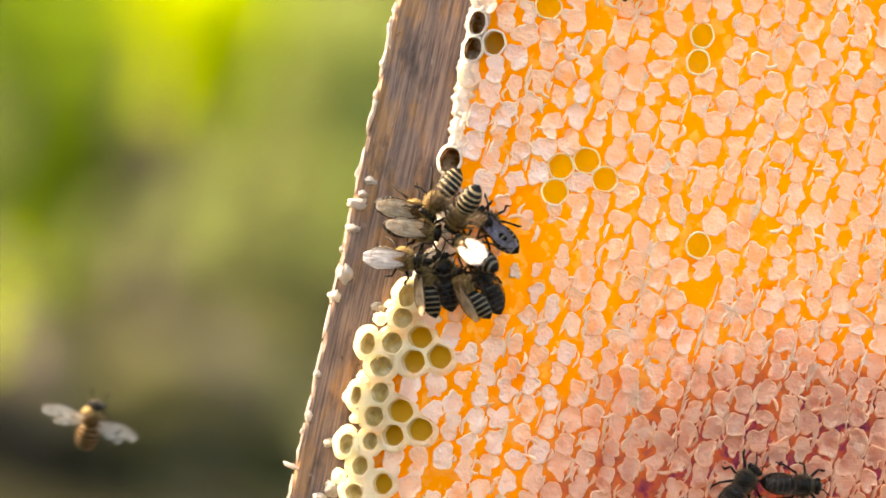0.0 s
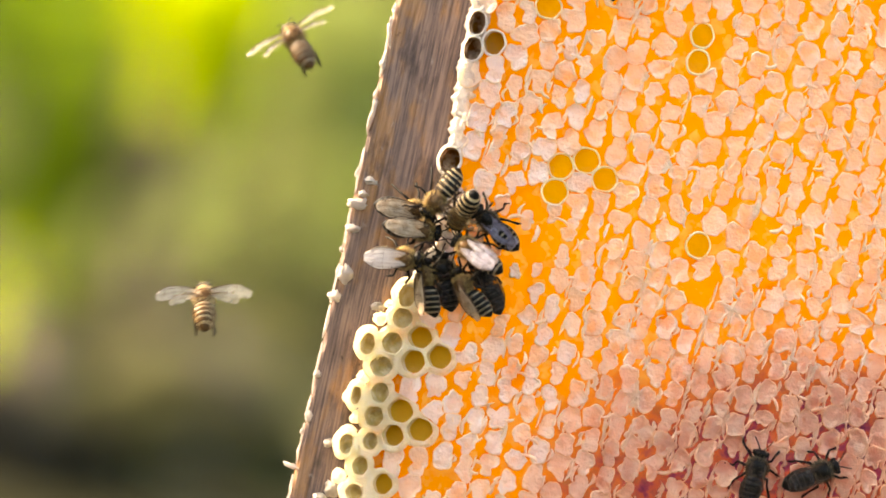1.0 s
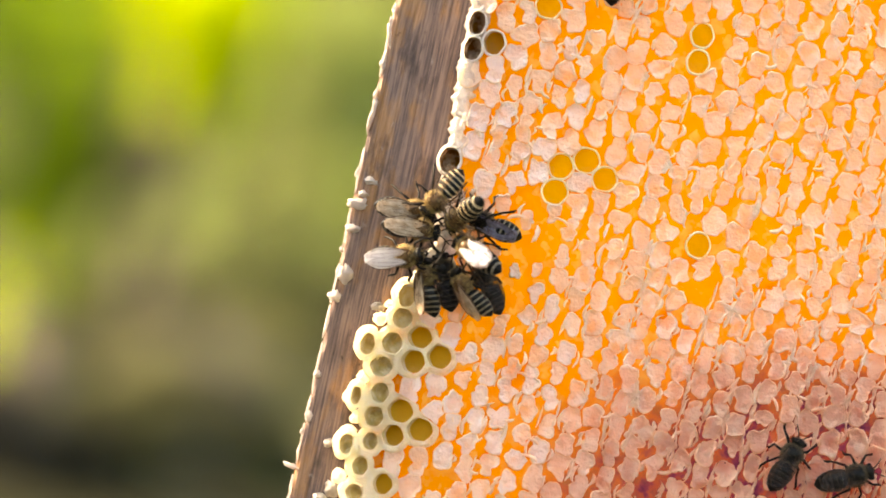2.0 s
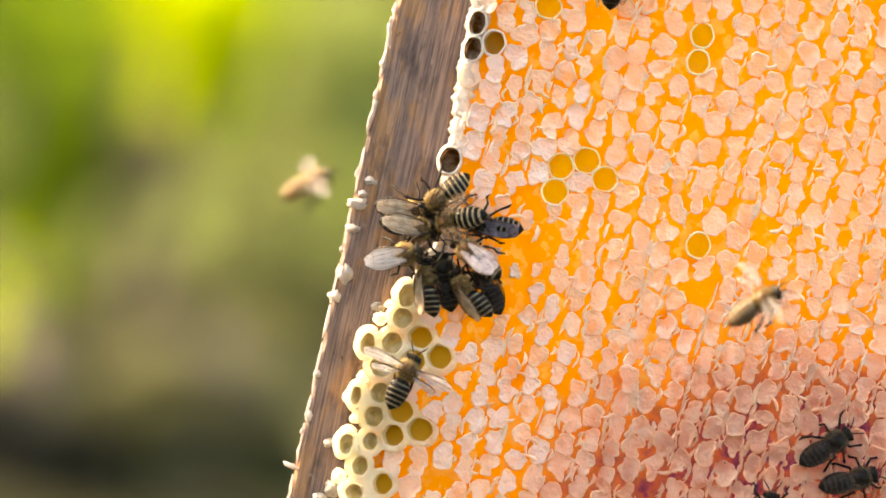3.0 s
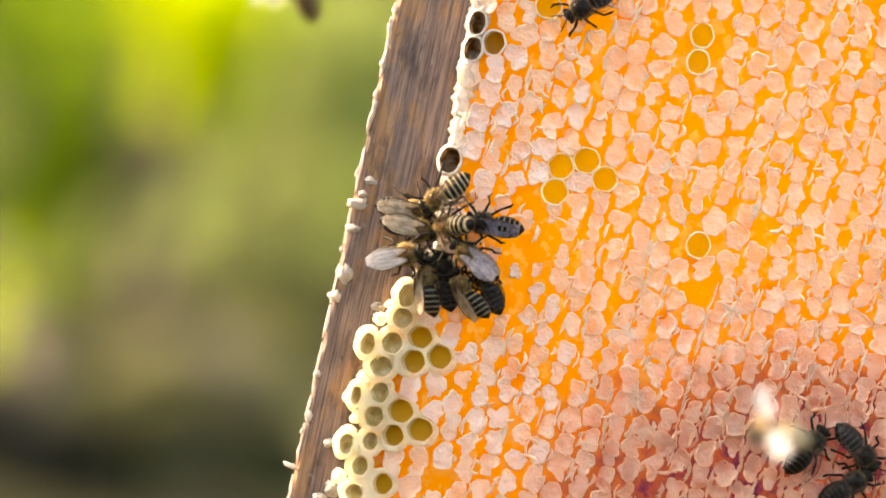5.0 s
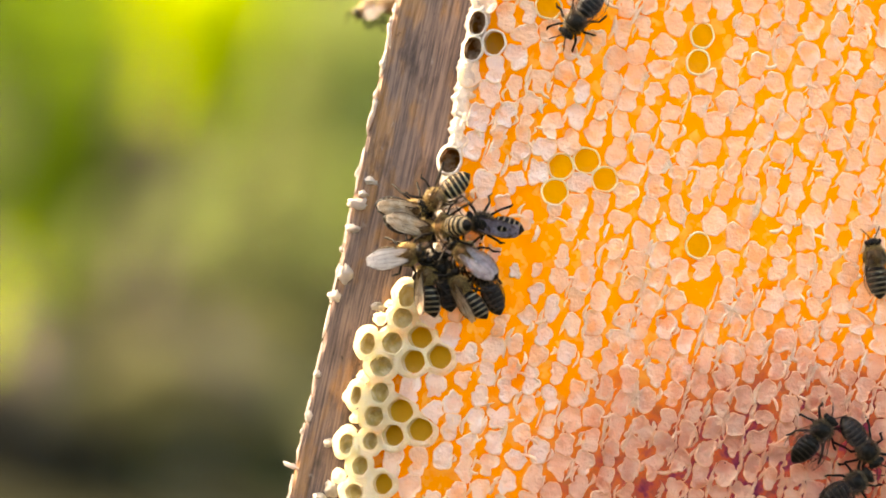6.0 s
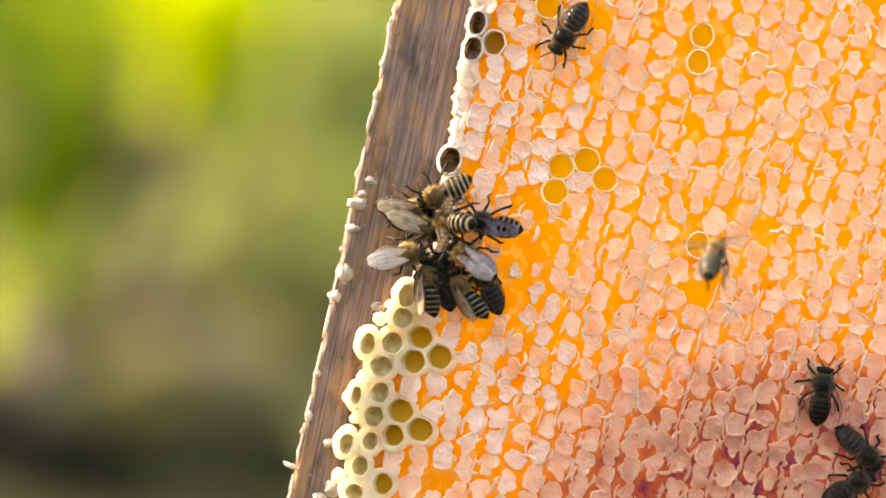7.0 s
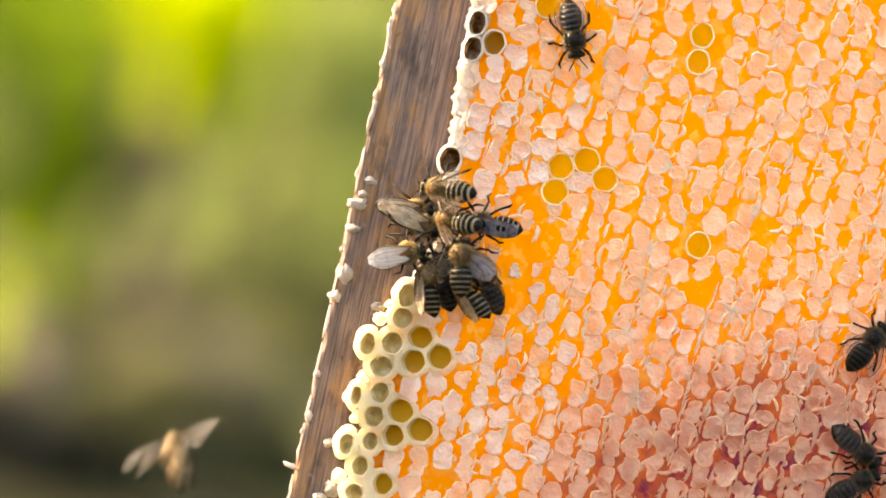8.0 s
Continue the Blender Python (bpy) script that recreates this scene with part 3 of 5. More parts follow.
def cap_build(plan, u, v, rng):
    """One torn wax cap: it reaches to its neighbours, fused with some and open to the honey beside others."""
    n = 30
    around = plan.near(u, v)
    shrink = rng.choice((0.0, 0.0, 0.0, 0.1, 0.25)) + 1.0 * bare_spot(u, v)
    lean = rng.choice((-1, -1, -1, 0.6))
    notch, bite = rng.uniform(0, 2 * math.pi), rng.choice((0.0, 0.0, 0.2, 0.5))
    pale = max(0.0, 1 - max(0.0, u - edge_of_comb(v)) / 16)
    reach = []
    for k in range(n):
        a = 2 * math.pi * k / n
        d = (math.cos(a), math.sin(a))
        t, kind = 3.5, 0
        for p, q, pw, ph in around:
            x, z = p - u, q - v
            c = d[0] * x + d[1] * z
            if c <= 0.1:
                continue
            dist = math.hypot(x, z)
            m = dist * (dist - (max(pw, ph) + 0.15)) / c if pw else dist * dist * 0.5 / c
            if m < t:
                t, kind = m, 1 if pw else 0
        x, z = u + d[0] * t, v + d[1] * t
        g = 0.34 * waver(x * 0.16, z * 0.12, 11) + 0.72 * waver(x * 0.42, z * 0.27, 3)
        gap = min(1.7, max(-0.14, -0.04 + 1.6 * g + 1.0 * d[0] * d[0] + 0.8 * max(0.0, lean * d[1]) * abs(d[0]) - 0.35 * pale + shrink))
        if kind:
            gap = min(gap, 0.1)
        r = t - gap
        r *= 1 - bite * max(0.0, math.cos(a - notch)) ** 9
        r += 0.42 * waver(d[0] * 2.2 + u, d[1] * 2.2 + v, 1) + 0.22 * waver(d[0] * 5 + u, d[1] * 5 + v, 6)
        reach.append(max(0.7, r))
    reach = [0.16 * reach[k - 1] + 0.68 * reach[k] + 0.16 * reach[(k + 1) % n] for k in range(n)]
    b = Build()
    tx, tz, up = rng.gauss(-0.05, 0.08), rng.gauss(0.05, 0.08), rng.uniform(-0.12, 0.12)
    curl_at, curl = rng.uniform(0, 2 * math.pi), rng.choice((0.0, 0.0, 0.15, 0.35))

    def ring(f, y, rough):
        pts = []
        for k in range(n):
            a = 2 * math.pi * k / n
            x, z = reach[k] * f * math.cos(a), reach[k] * f * math.sin(a)
            lip = curl * max(0.0, math.cos(a - curl_at)) ** 3 * f * f
            pts.append(at(u + x, v + z, y + up + tx * x + tz * z - lip + rough * (0.26 * waver((u + x) * 0.6, (v + z) * 0.6, 4) + 0.07 * waver((u + x) * 1.7, (v + z) * 1.7, 9))))
        return b.ring(pts)

    rings = [ring(1.03, 0.62, 0), ring(1.03, 0.10, 0.3), ring(0.99, -0.17, 0.7), ring(0.91, -0.22, 1), ring(0.80, -0.13, 1), ring(0.55, -0.10, 1), ring(0.26, -0.14, 1)]
    b.strip(rings[0], rings[1], 2)
    b.strip(rings[1], rings[2], 2)
    b.strip(rings[2], rings[3], 1)
    for p, q in zip(rings[3:], rings[4:]):
        b.strip(p, q)
    b.fan(rings[-1], at(u, v, -0.15 + up + 0.26 * waver(u * 0.6, v * 0.6, 4)))
    edge = [Vector(b.v[i]) for i in rings[2]]
    return b, edge


def build_comb():
    rng = random.Random(8)
    cells = lattice()
    plan = Plan(cells)
    comb = tagged(new("honeycomb"), "capped honeycomb with ragged pale wax and orange honey", "honeycomb")
    # honey under the caps
    h, step, grid = Build(), 0.9, {}
    nu, nv = int(148 / step), int(430 / step)
    for i in range(nu + 1):
        for j in range(nv + 1):
            u, v = -10 + i * step, -224 + j * step
            if u < edge_of_comb(v) + (2.6 if v > -9 else 3.4) or u > 138.2:
                continue
            y = 0.55 + 0.20 * waver(u * 0.22, v * 0.22, 3) + 0.14 * waver(u * 0.6, v * 0.6, 8)
            lost = False
            for p, q, w, k, holds in OPEN:
                if abs(u - p) < 4 and abs(v - q) < 4:
                    e = oval(w, k, math.atan2(v - q, u - p)) + 0.14
                    d = math.hypot(u - p, v - q)
                    if d < e - 0.75:
                        lost = True
                    elif d < e:
                        u, v = p + (u - p) * e / d, q + (v - q) * e / d
            if not lost:
                grid[i, j] = h.ring([at(u, v, y)])[0]
    for (i, j), a in grid.items():
        q = (a, grid.get((i + 1, j)), grid.get((i + 1, j + 1)), grid.get((i, j + 1)))
        if None not in q:
            h.face(q)
    part("honey", h.mesh("honey", [HONEY]), comb, "glossy orange honey", kind="stuff")
    # the far side of the comb
    back = Build()
    nu, nv = 30, 90
    back.ring([at(0.6 + 137.4 * i / nu, -226 + 434 * j / nv, 26.5 + 0.5 * waver(i * 0.7, j * 0.7, 0)) for i in range(nu + 1) for j in range(nv + 1)])
    for i in range(nu):
        for j in range(nv):
            a = i * (nv + 1) + j
            back.face((a, a + 1, a + nv + 2, a + nv + 1))
    part("comb_back", back.mesh("comb_back", [BACK_WAX]), comb, "wax of the far face")
    for row in OPEN:
        open_cell(comb, plan, *row, rng)
    # the skin of wax that closes the joints between the rims
    web, grid, step = Build(), {}, 0.24
    pale = [o for o in OPEN if o[4] in ("empty", "honey")]
    for i in range(-62, 36):
        for j in range(-250, -32):
            u, v = i * step, j * step
            gaps = sorted(math.hypot(u - p, v - q) - oval(w, hh, math.atan2(v - q, u - p)) for p, q, w, hh, _ in pale if abs(u - p) < 7 and abs(v - q) < 7)
            if len(gaps) > 1 and gaps[0] > 0.30 and gaps[1] < 1.9 and gaps[0] + gaps[1] < 3.2:
                grid[i, j] = web.ring([at(u, v, -0.47 + 0.10 * waver(u * 0.4, v * 0.4, 7) + 0.16 * max(0.0, gaps[0] - 0.6))])[0]
    for (i, j), a in grid.items():
        q = (a, grid.get((i + 1, j)), grid.get((i + 1, j + 1)), grid.get((i, j + 1)))
        if None not in q:
            web.face(q)
    part("rim_wax", web.mesh("rim_wax", [COMB_WAX]), comb, "smooth cream wax round the open cells")
    # feet of wax that tie the outer cells to the bar
    for k, (u, v, w, h) in enumerate([(-9.4, -16.6, 1.5, 1.3), (-8.5, -23.7, 1.2, 1.2), (-10.4, -29.1, 1.3, 1.3), (-8.5, -34.0, 1.2, 1.2), (-9.9, -37.4, 1.5, 1.4), (-9.4, -44.8, 1.2, 1.3), (-11.0, -49.9, 1.5, 1.6), (-8.0, -13.4, 1.2, 1.0)]):
        b = Build()
        b.blob((0, 0, 0), (w * MM, 3.4 * MM, h * MM), 14, 9, 0, 0.45, k * 2.3)
        part("wax_foot", b.mesh("wax_foot", [COMB_WAX]), comb, m=Matrix.Translation(at(u, v, 3.1)))
    # the lumpy lip of wax along the bar
    band, grid = Build(), {}
    edge_holes = [o for o in OPEN if o[4] in ("deep", "amber")]
    for j in range(640):
        v = -9 + j * 0.34
        left = edge_of_comb(v) + 0.2 + 1.1 * waver(v * 0.33, 0, 0) + 0.9 * waver(v * 0.8, 0, 4)
        for p, q, w, k, holds in edge_holes[:3]:
            if abs(v - q) < k + 0.7:
                left = min(left, p - (w + 0.5) * math.sqrt(max(0.0, 1 - ((v - q) / (k + 0.7)) ** 2)))
        wide = 3.6 + 2.0 * waver(v * 0.22, 1, 6)
        for k in range(25):
            f = k / 24
            u = left + (0.9 * f / 0.2 if f < 0.2 else 0.9 + (f - 0.2) / 0.8 * wide)
            y = (5.4 - 5.3 * math.sin(f / 0.2 * math.pi / 2)) if f < 0.2 else 0.1 - 0.25 * math.sin((f - 0.2) / 0.8 * math.pi) + 0.7 * max(0, f - 0.7) / 0.3
            y += (0.7 * waver(u * 0.5, v * 0.4, 2) + 0.36 * waver(u * 1.2, v * 1.0, 5)) * min(1, f / 0.2)
            lost, vv = False, v
            for p, q, w, hh, holds in edge_holes:
                e = oval(w, hh, math.atan2(v - q, u - p)) + 0.2
                d = math.hypot(u - p, v - q)
                if d < e - 0.5:
                    lost = True
                elif d < e:
                    u, vv = p + (u - p) * e / d, q + (v - q) * e / d
            if not lost:
                grid[j, k] = band.ring([at(u, vv, y)])[0]
    for (j, k), a in grid.items():
        q = (a, grid.get((j, k + 1)), grid.get((j + 1, k + 1)), grid.get((j + 1, k)))
        if None not in q:
            band.face(q)
    part("edge_band", band.mesh("edge_band", [EDGE_BAND]), comb, "lumpy white wax along the bar")
    # caps, the nearest as pieces of their own, with rolled threads of wax along their edges
    torn = random.Random(77)
    rest, threads, flakes = Build(), Build(), Build()
    placed = 0
    for u, v in sorted(cells, key=lambda c: (c[0] - 38) ** 2 + c[1] ** 2):
        if rng.random() < 0.03 + 0.45 * bare_spot(u, v):
            continue
        b, edge = cap_build(plan, u, v, rng)
        pale = rng.random() < (1.1 - u / 24 if v > -6 else 1.0 - u / 36)
        mats = [BLUSH_WAX if pale else CAP_WAX, RIM_WAX, EDGE_WAX]
        if placed < 300:
            part("cap", b.mesh("cap", mats), comb)
            placed += 1
        else:
            base = len(rest.v)
            rest.v.extend(b.v)
            rest.f.extend(tuple(i + base for i in f) for f in b.f)
            rest.m.extend(b.m)
        if not (-72 < v < 72 and u < 114):
            continue
        for _ in range(rng.choice((1, 1, 2, 2))):
            k0, m = rng.randrange(30), rng.randrange(5, 16)
            size = rng.uniform(0.12, 0.26) * MM
            pts = [edge[(k0 + k) % 30] + Vector((rng.uniform(-0.06, 0.06), rng.uniform(-0.14, 0.02), rng.uniform(-0.06, 0.06))) * MM for k in range(m)]
            threads.ribbon(pts, [size * rng.uniform(0.7, 1.2) * (0.35 if k in (0, m - 1) else 1) for k in range(m)])
        clear = not any(math.hypot(u - o[0], v - o[1]) < 8 for o in OPEN)
        if clear and rng.random() < 0.3:
            # a bridge of wax that runs on to the next cap
            k0 = rng.randrange(30)
            p = edge[k0].copy()
            d = (p - Vector(at(u, v, 0))).normalized()
            pts = [p - d * 0.5 * MM]
            side = Vector((-d.z, 0, d.x)) * rng.choice((-1, 1))
            for k in range(rng.randrange(3, 6)):
                pts.append(p.copy())
                d = (d + side * rng.uniform(0.05, 0.55)).normalized()
                p = p + d * 0.75 * MM + Vector((0, rng.uniform(-0.04, 0.10), 0)) * MM
            size = rng.uniform(0.2, 0.38) * MM
            threads.ribbon(pts, [size * rng.uniform(0.7, 1.15) * (0.5 if k == len(pts) - 1 else 1) for k in range(len(pts))])
        # more of them towards the lower right corner of the comb
        worn = 0.85 * min(1.0, max(0.0, (u - 34) / 30)) * min(1.0, max(0.0, (6 - v) / 14))
        for side, pick, share in ((-1, rng, 0.55), (1, rng, 0.55), (-1, torn, worn), (1, torn, worn)):
            # a narrow sliver of wax between two rows of caps
            if not clear or pick.random() > share * (1 - bare_spot(u, v)):
                continue
            cu, cv = u + side * pick.uniform(2.0, 2.6), v + pick.uniform(-2.4, 2.4)
            length, thick, bend = pick.uniform(0.8, 2.6), pick.uniform(0.24, 0.60), pick.uniform(-0.9, 0.9)
            n, path = 7, []
            for k in range(n):
                f = 2 * k / (n - 1) - 1
                path.append((cu + bend * f * f + 0.25 * f + pick.uniform(-0.08, 0.08), cv + length * f, thick * math.sqrt(max(0.06, 1 - f * f)) * pick.uniform(0.8, 1.2)))
            left = flakes.ring([at(p - w, q, 0.5) for p, q, w in path])
            top = flakes.ring([at(p - 0.4 * w, q, -0.12 - 0.25 * pick.random()) for p, q, w in path])
            low = flakes.ring([at(p + 0.5 * w, q, -0.02 - 0.15 * pick.random()) for p, q, w in path])
            right = flakes.ring([at(p + w, q, 0.5) for p, q, w in path])
            for a, b in ((left, top), (top, low), (low, right)):
                for k in range(n - 1):
                    flakes.face((a[k], b[k], b[k + 1], a[k + 1]))
    part("outer_wax", rest.mesh("outer_wax", [CAP_WAX, RIM_WAX, EDGE_WAX]), comb, kind="stuff")
    part("torn_wax", flakes.mesh("torn_wax", [RIDGE_WAX]), comb, "narrow slivers of torn wax between the caps", kind="stuff")
    part("wax_threads", threads.mesh("wax_threads", [RIDGE_WAX]), comb, "rolled threads of pale wax", kind="stuff")
    return comb


def bar_mesh(name, lo, hi, seed):
    """A worn bar with wavy arrises, along z."""
    rng = random.Random(seed)
    (x0, y0, z0), (x1, y1, z1) = lo, hi
    b, prev, n = Build(), None, 120
    for k in range(n + 1):
        z = z0 + (z1 - z0) * k / n
        w = 0.35 * MM * noise.noise(Vector((z * 160, seed, 0)))
        w2 = 0.25 * MM * noise.noise(Vector((z * 420, seed, 5)))
        e = (0.9 + 0.4 * noise.noise(Vector((z * 260, seed, 9)))) * MM
        outline = [(x0 + e + w, y0), (x1 - e, y0), (x1, y0 + e), (x1, y1 - e), (x1 - e, y1), (x0 + e, y1), (x0 + w, y1 - e), (x0 + w + w2, y0 + e)]
        r = b.ring([(x, y, z) for x, y in outline])
        if prev:
            b.strip(prev, r)
        else:
            b.face(r[::-1])
        prev = r
    b.face(prev)
    return b.mesh(name, [WOOD], False)


def build_frame():
    root = tagged(new("hive_frame"), "worn brown wooden hive frame standing on its end", "hive frame")
    z0, z1 = 0.0, HEIGHT + 0.228
    part("top_bar", bar_mesh("top_bar", (BAR[0] * MM, BAR_FACE * MM, z0), (BAR[1] * MM, BAR_BACK * MM, z1), 1), root, "weathered brown bar edged with wax")
    part("bottom_bar", bar_mesh("bottom_bar", (138.4 * MM, 4 * MM, z0), (148 * MM, BAR_BACK * MM, z1), 2), root)
    for name, z in (("side_bar", 0.012), ("side_bar", z1 - 0.02)):
        b = Build()
        box(b, (BAR[1] * MM + 0.0005, 3 * MM, z), (137.9 * MM, 26 * MM, z + 0.010), 0.0008)
        part(name, b.mesh(name, [WOOD], False), root)
    # wax lumps along the outer arris
    rng = random.Random(17)
    spots = [(-18.8, 5.5, 2.1, 1.1), (-19.0, 0.2, 1.4, 0.9), (-18.7, -9.3, 1.3, 1.9), (-19.7, -14.2, 1.2, 1.2), (-17.6, 10.6, 1.4, 0.8), (-19.8, -30.5, 0.8, 0.7),
             (-19.7, -39.5, 0.8, 1.1), (-21.2, -50.2, 1.5, 0.6), (-18.5, 7.6, 1.0, 0.7), (-20.1, 40.9, 0.4, 2.9), (-20.0, 35.0, 0.4, 2.3), (-20.0, 24.4, 0.5, 3.5)]
    v = -70.0
    while v < 70:
        spots.append((-20.4 + rng.uniform(-0.3, 0.3), v, rng.uniform(0.15, 0.35), rng.uniform(0.5, 1.8)))
        v += rng.uniform(4, 11)
    for k, (u, v, a, c) in enumerate(spots):
        b = Build()
        b.blob((0, 0, 0), (a * MM, 0.55 * min(a, c) * MM, c * MM), 12, 9, 0, 0.7, k * 3.7)
        part("wax_crumb", b.mesh("wax_crumb", [PALE_WAX]), root, m=Matrix.Translation(at(u, v, BAR_FACE + 0.1)) @ Euler((0, radians(rng.uniform(-12, 12)), 0)).to_matrix().to_4x4())
    v = -75.0
    while v < 75:
        length = rng.uniform(4, 16)
        n = max(4, int(length / 1.2))
        b = Build()
        pts, rad = [], []
        for k in range(n):
            q = v + length * k / (n - 1)
            pts.append(at(-20.25 + 0.35 * noise.noise(Vector((q * 0.5, 3, 0))), q, BAR_FACE + 0.35))
            rad.append((0.28 + 0.30 * noise.noise(Vector((q * 0.9, 7, 0)))) * MM * (0.4 if k in (0, n - 1) else 1))
        b.tube(pts, [max(r, 0.08 * MM) for r in rad], 6)
        part("wax_line", b.mesh("wax_line", [PALE_WAX]), root)
        v += length + rng.uniform(0.5, 4)
    # crumbs left on the face of the bar
    for k, (u, v, a, c) in enumerate([(-10.4, -14.3, 1.5, 0.9), (-14.6, -44.0, 1.0, 1.0), (-11.6, -53.0, 1.7, 1.7), (-14.0, -55.5, 1.4, 1.2)]):
        b = Build()
        b.blob((0, 0, 0), (a * MM, 0.9 * MM, c * MM), 10, 7, 0, 0.7, k * 5.1 + 60)
        part("wax_crumb", b.mesh("wax_crumb", [PALE_WAX]), root, m=Matrix.Translation(at(u, v, BAR_FACE - 0.1)))
    return root


# ---- bees ----
def thorax_mesh(fuzz, rng):
    """A dark round shell, bald on the middle of its back, with a coat of long hair."""
    b = Build()
    b.blob((0, 0, 0), (2.2 * MM, 2.1 * MM, 1.9 * MM), 18, 12, 0)
    for _ in range(1700):
        d = Vector((rng.gauss(0, 1), rng.gauss(0, 1), rng.gauss(0.2, 1))).normalized()
        bald = d.z > 0.5 and abs(d.x) < 0.62
        if bald and rng.random() < 0.80:
            continue
        p = Vector((d.x * 2.15, d.y * 2.05, d.z * 1.85)) * MM
        b.hair(p, d + Vector((rng.uniform(-0.8, 0.2), rng.uniform(-0.5, 0.5), rng.uniform(-0.4, 0.4))), rng.uniform(0.35, 0.95) * (0.5 if bald else 1) * MM, 0.055 * MM, 1)
    return b.mesh("thorax", [CHITIN if fuzz == DARK_FUZZ else AMBER, fuzz])


def head_mesh(fuzz, rng):
    b = Build()
    b.blob((0, 0, 0), (0.95 * MM, 1.65 * MM, 1.35 * MM), 14, 8, 0)
    b.tube([(0.5 * MM, 0, -0.9 * MM), (0.8 * MM, 0, -1.6 * MM), (0.5 * MM, 0, -2.2 * MM)], [0.35 * MM, 0.25 * MM, 0.1 * MM], 6, 0)
    for _ in range(90):
        d = Vector((rng.gauss(0.2, 1), rng.gauss(0, 0.6), rng.gauss(0.2, 1))).normalized()
        p = Vector((d.x * 0.9, d.y * 1.55, d.z * 1.25)) * MM
        b.hair(p, d, rng.uniform(0.3, 0.55) * MM, 0.05 * MM, 1)
    return b.mesh("head", [CHITIN, fuzz])


def abdomen_mesh(band, fuzz, shell, rng):
    """Overlapping rings, each with a band of short hair in front."""
    b = Build()
    marks = [(0.0, 0.55), (-0.5, 1.35), (-1.3, 1.95), (-2.9, 2.22), (-4.5, 2.12), (-5.9, 1.74), (-7.0, 1.12), (-7.7, 0.30)]

    def radius(x):
        for (a, p), (c, q) in zip(marks, marks[1:]):
            if x >= c:
                t = (a - x) / (a - c)
                return p + (q - p) * (3 * t * t - 2 * t ** 3) * 0.5 + (q - p) * t * 0.5
        return 0.1

    starts = [0.0, -1.3, -2.65, -3.95, -5.15, -6.3, -7.7]
    rings, tones = [], []
    seg = 18
    for s, e in zip(starts, starts[1:]):
        for f, swell, tone in ((0.0, 0.0, 1), (0.30, 0.03, 0), (0.55, 0.06, 0), (0.98, 0.12, 0)):
            x = s + (e - s) * f
            r = radius(x) + (swell if e > -7.5 else swell * 0.3)
            drop = -0.045 * x * x
            rings.append(b.ring([(x * 0.88 * MM, r * math.cos(a) * MM, (r * 0.9 * math.sin(a) + drop * 0.45) * MM)
                                 for a in (2 * math.pi * k / seg for k in range(seg))]))
            tones.append(tone)
    for k, (p, q) in enumerate(zip(rings, rings[1:])):
        b.strip(p, q, tones[k])
    b.fan(rings[-1], (-6.95 * MM, 0, -1.15 * MM), 0)
    b.face(rings[0][::-1], 0)
    for k, s in enumerate(starts[:-1]):
        for _ in range(120 if k else 160):
            x = s - rng.uniform(0.02, 0.36)
            a = rng.uniform(0, 2 * math.pi)
            r = radius(x)
            p = Vector((x * 0.88, r * math.cos(a), r * 0.9 * math.sin(a) - 0.02 * x * x)) * MM
            b.hair(p, Vector((-1.0, 0.6 * math.cos(a), 0.6 * math.sin(a))), rng.uniform(0.16, 0.30) * MM, 0.05 * MM, 1 if k else 2)
    return b.mesh("abdomen", [shell, band, fuzz])


def wing_mesh(length, width, side, film):
    """A membrane with veins; the root is at the origin and it points backwards."""
    b = Build()
    n, across = 18, 7
    rows = []
    for k in range(n + 1):
        t = 0.01 + 0.988 * math.sin(math.pi / 2 * k / n)
        front = width * (0.05 + 0.13 * math.sin(math.pi * t) - 0.42 * (max(0.0, t - 0.6) / 0.4) ** 2)
        chord = width * (0.16 + 1.30 * t ** 0.9) * math.sqrt(max(0.0, 1 - t ** 2.2)) + 0.02 * width
        rows.append([b.ring([(-length * t * MM, side * (front - chord * q / (across - 1)) * MM,
                              (0.13 * math.sin(q * 1.9 + t * 5) * t + 0.10 * math.sin(q * 3.7 + t * 11) * t + 0.20 * math.sin(t * 3.6)) * MM)])[0] for q in range(across)])
    for r0, r1 in zip(rows, rows[1:]):
        for k in range(across - 1):
            b.face((r0[k], r0[k + 1], r1[k + 1], r1[k]), 0)
    for q, thick, last in ((0, 0.13, n), (1, 0.07, n - 5), (3, 0.045, n - 3), (5, 0.035, n - 6)):
        pts = [Vector(b.v[r[q]]) + Vector((0, 0, 0.03 * MM)) for r in rows[:last + 1:2]]
        b.tube(pts, [thick * (1 - 0.6 * k / len(pts)) * MM for k in range(len(pts))], 4, 1)
    for k, lo, hi in ((6, 1, 5), (10, 0, 4), (13, 1, 5)):
        pts = [Vector(b.v[rows[k + (q % 2)][q]]) + Vector((0, 0, 0.02 * MM)) for q in range(lo, hi)]
        b.tube(pts, [0.025 * MM] * len(pts), 4, 1)
    return b.mesh("wing", [film, VEIN])


def leg_mesh(points):
    b = Build()
    pts = [Vector(p) * MM for p in points]
    radii = [0.26, 0.31, 0.23, 0.29, 0.13, 0.08]
    b.tube(pts, [r * MM for r in radii[:len(pts)]], 6)
    return b.mesh("leg", [LEG])


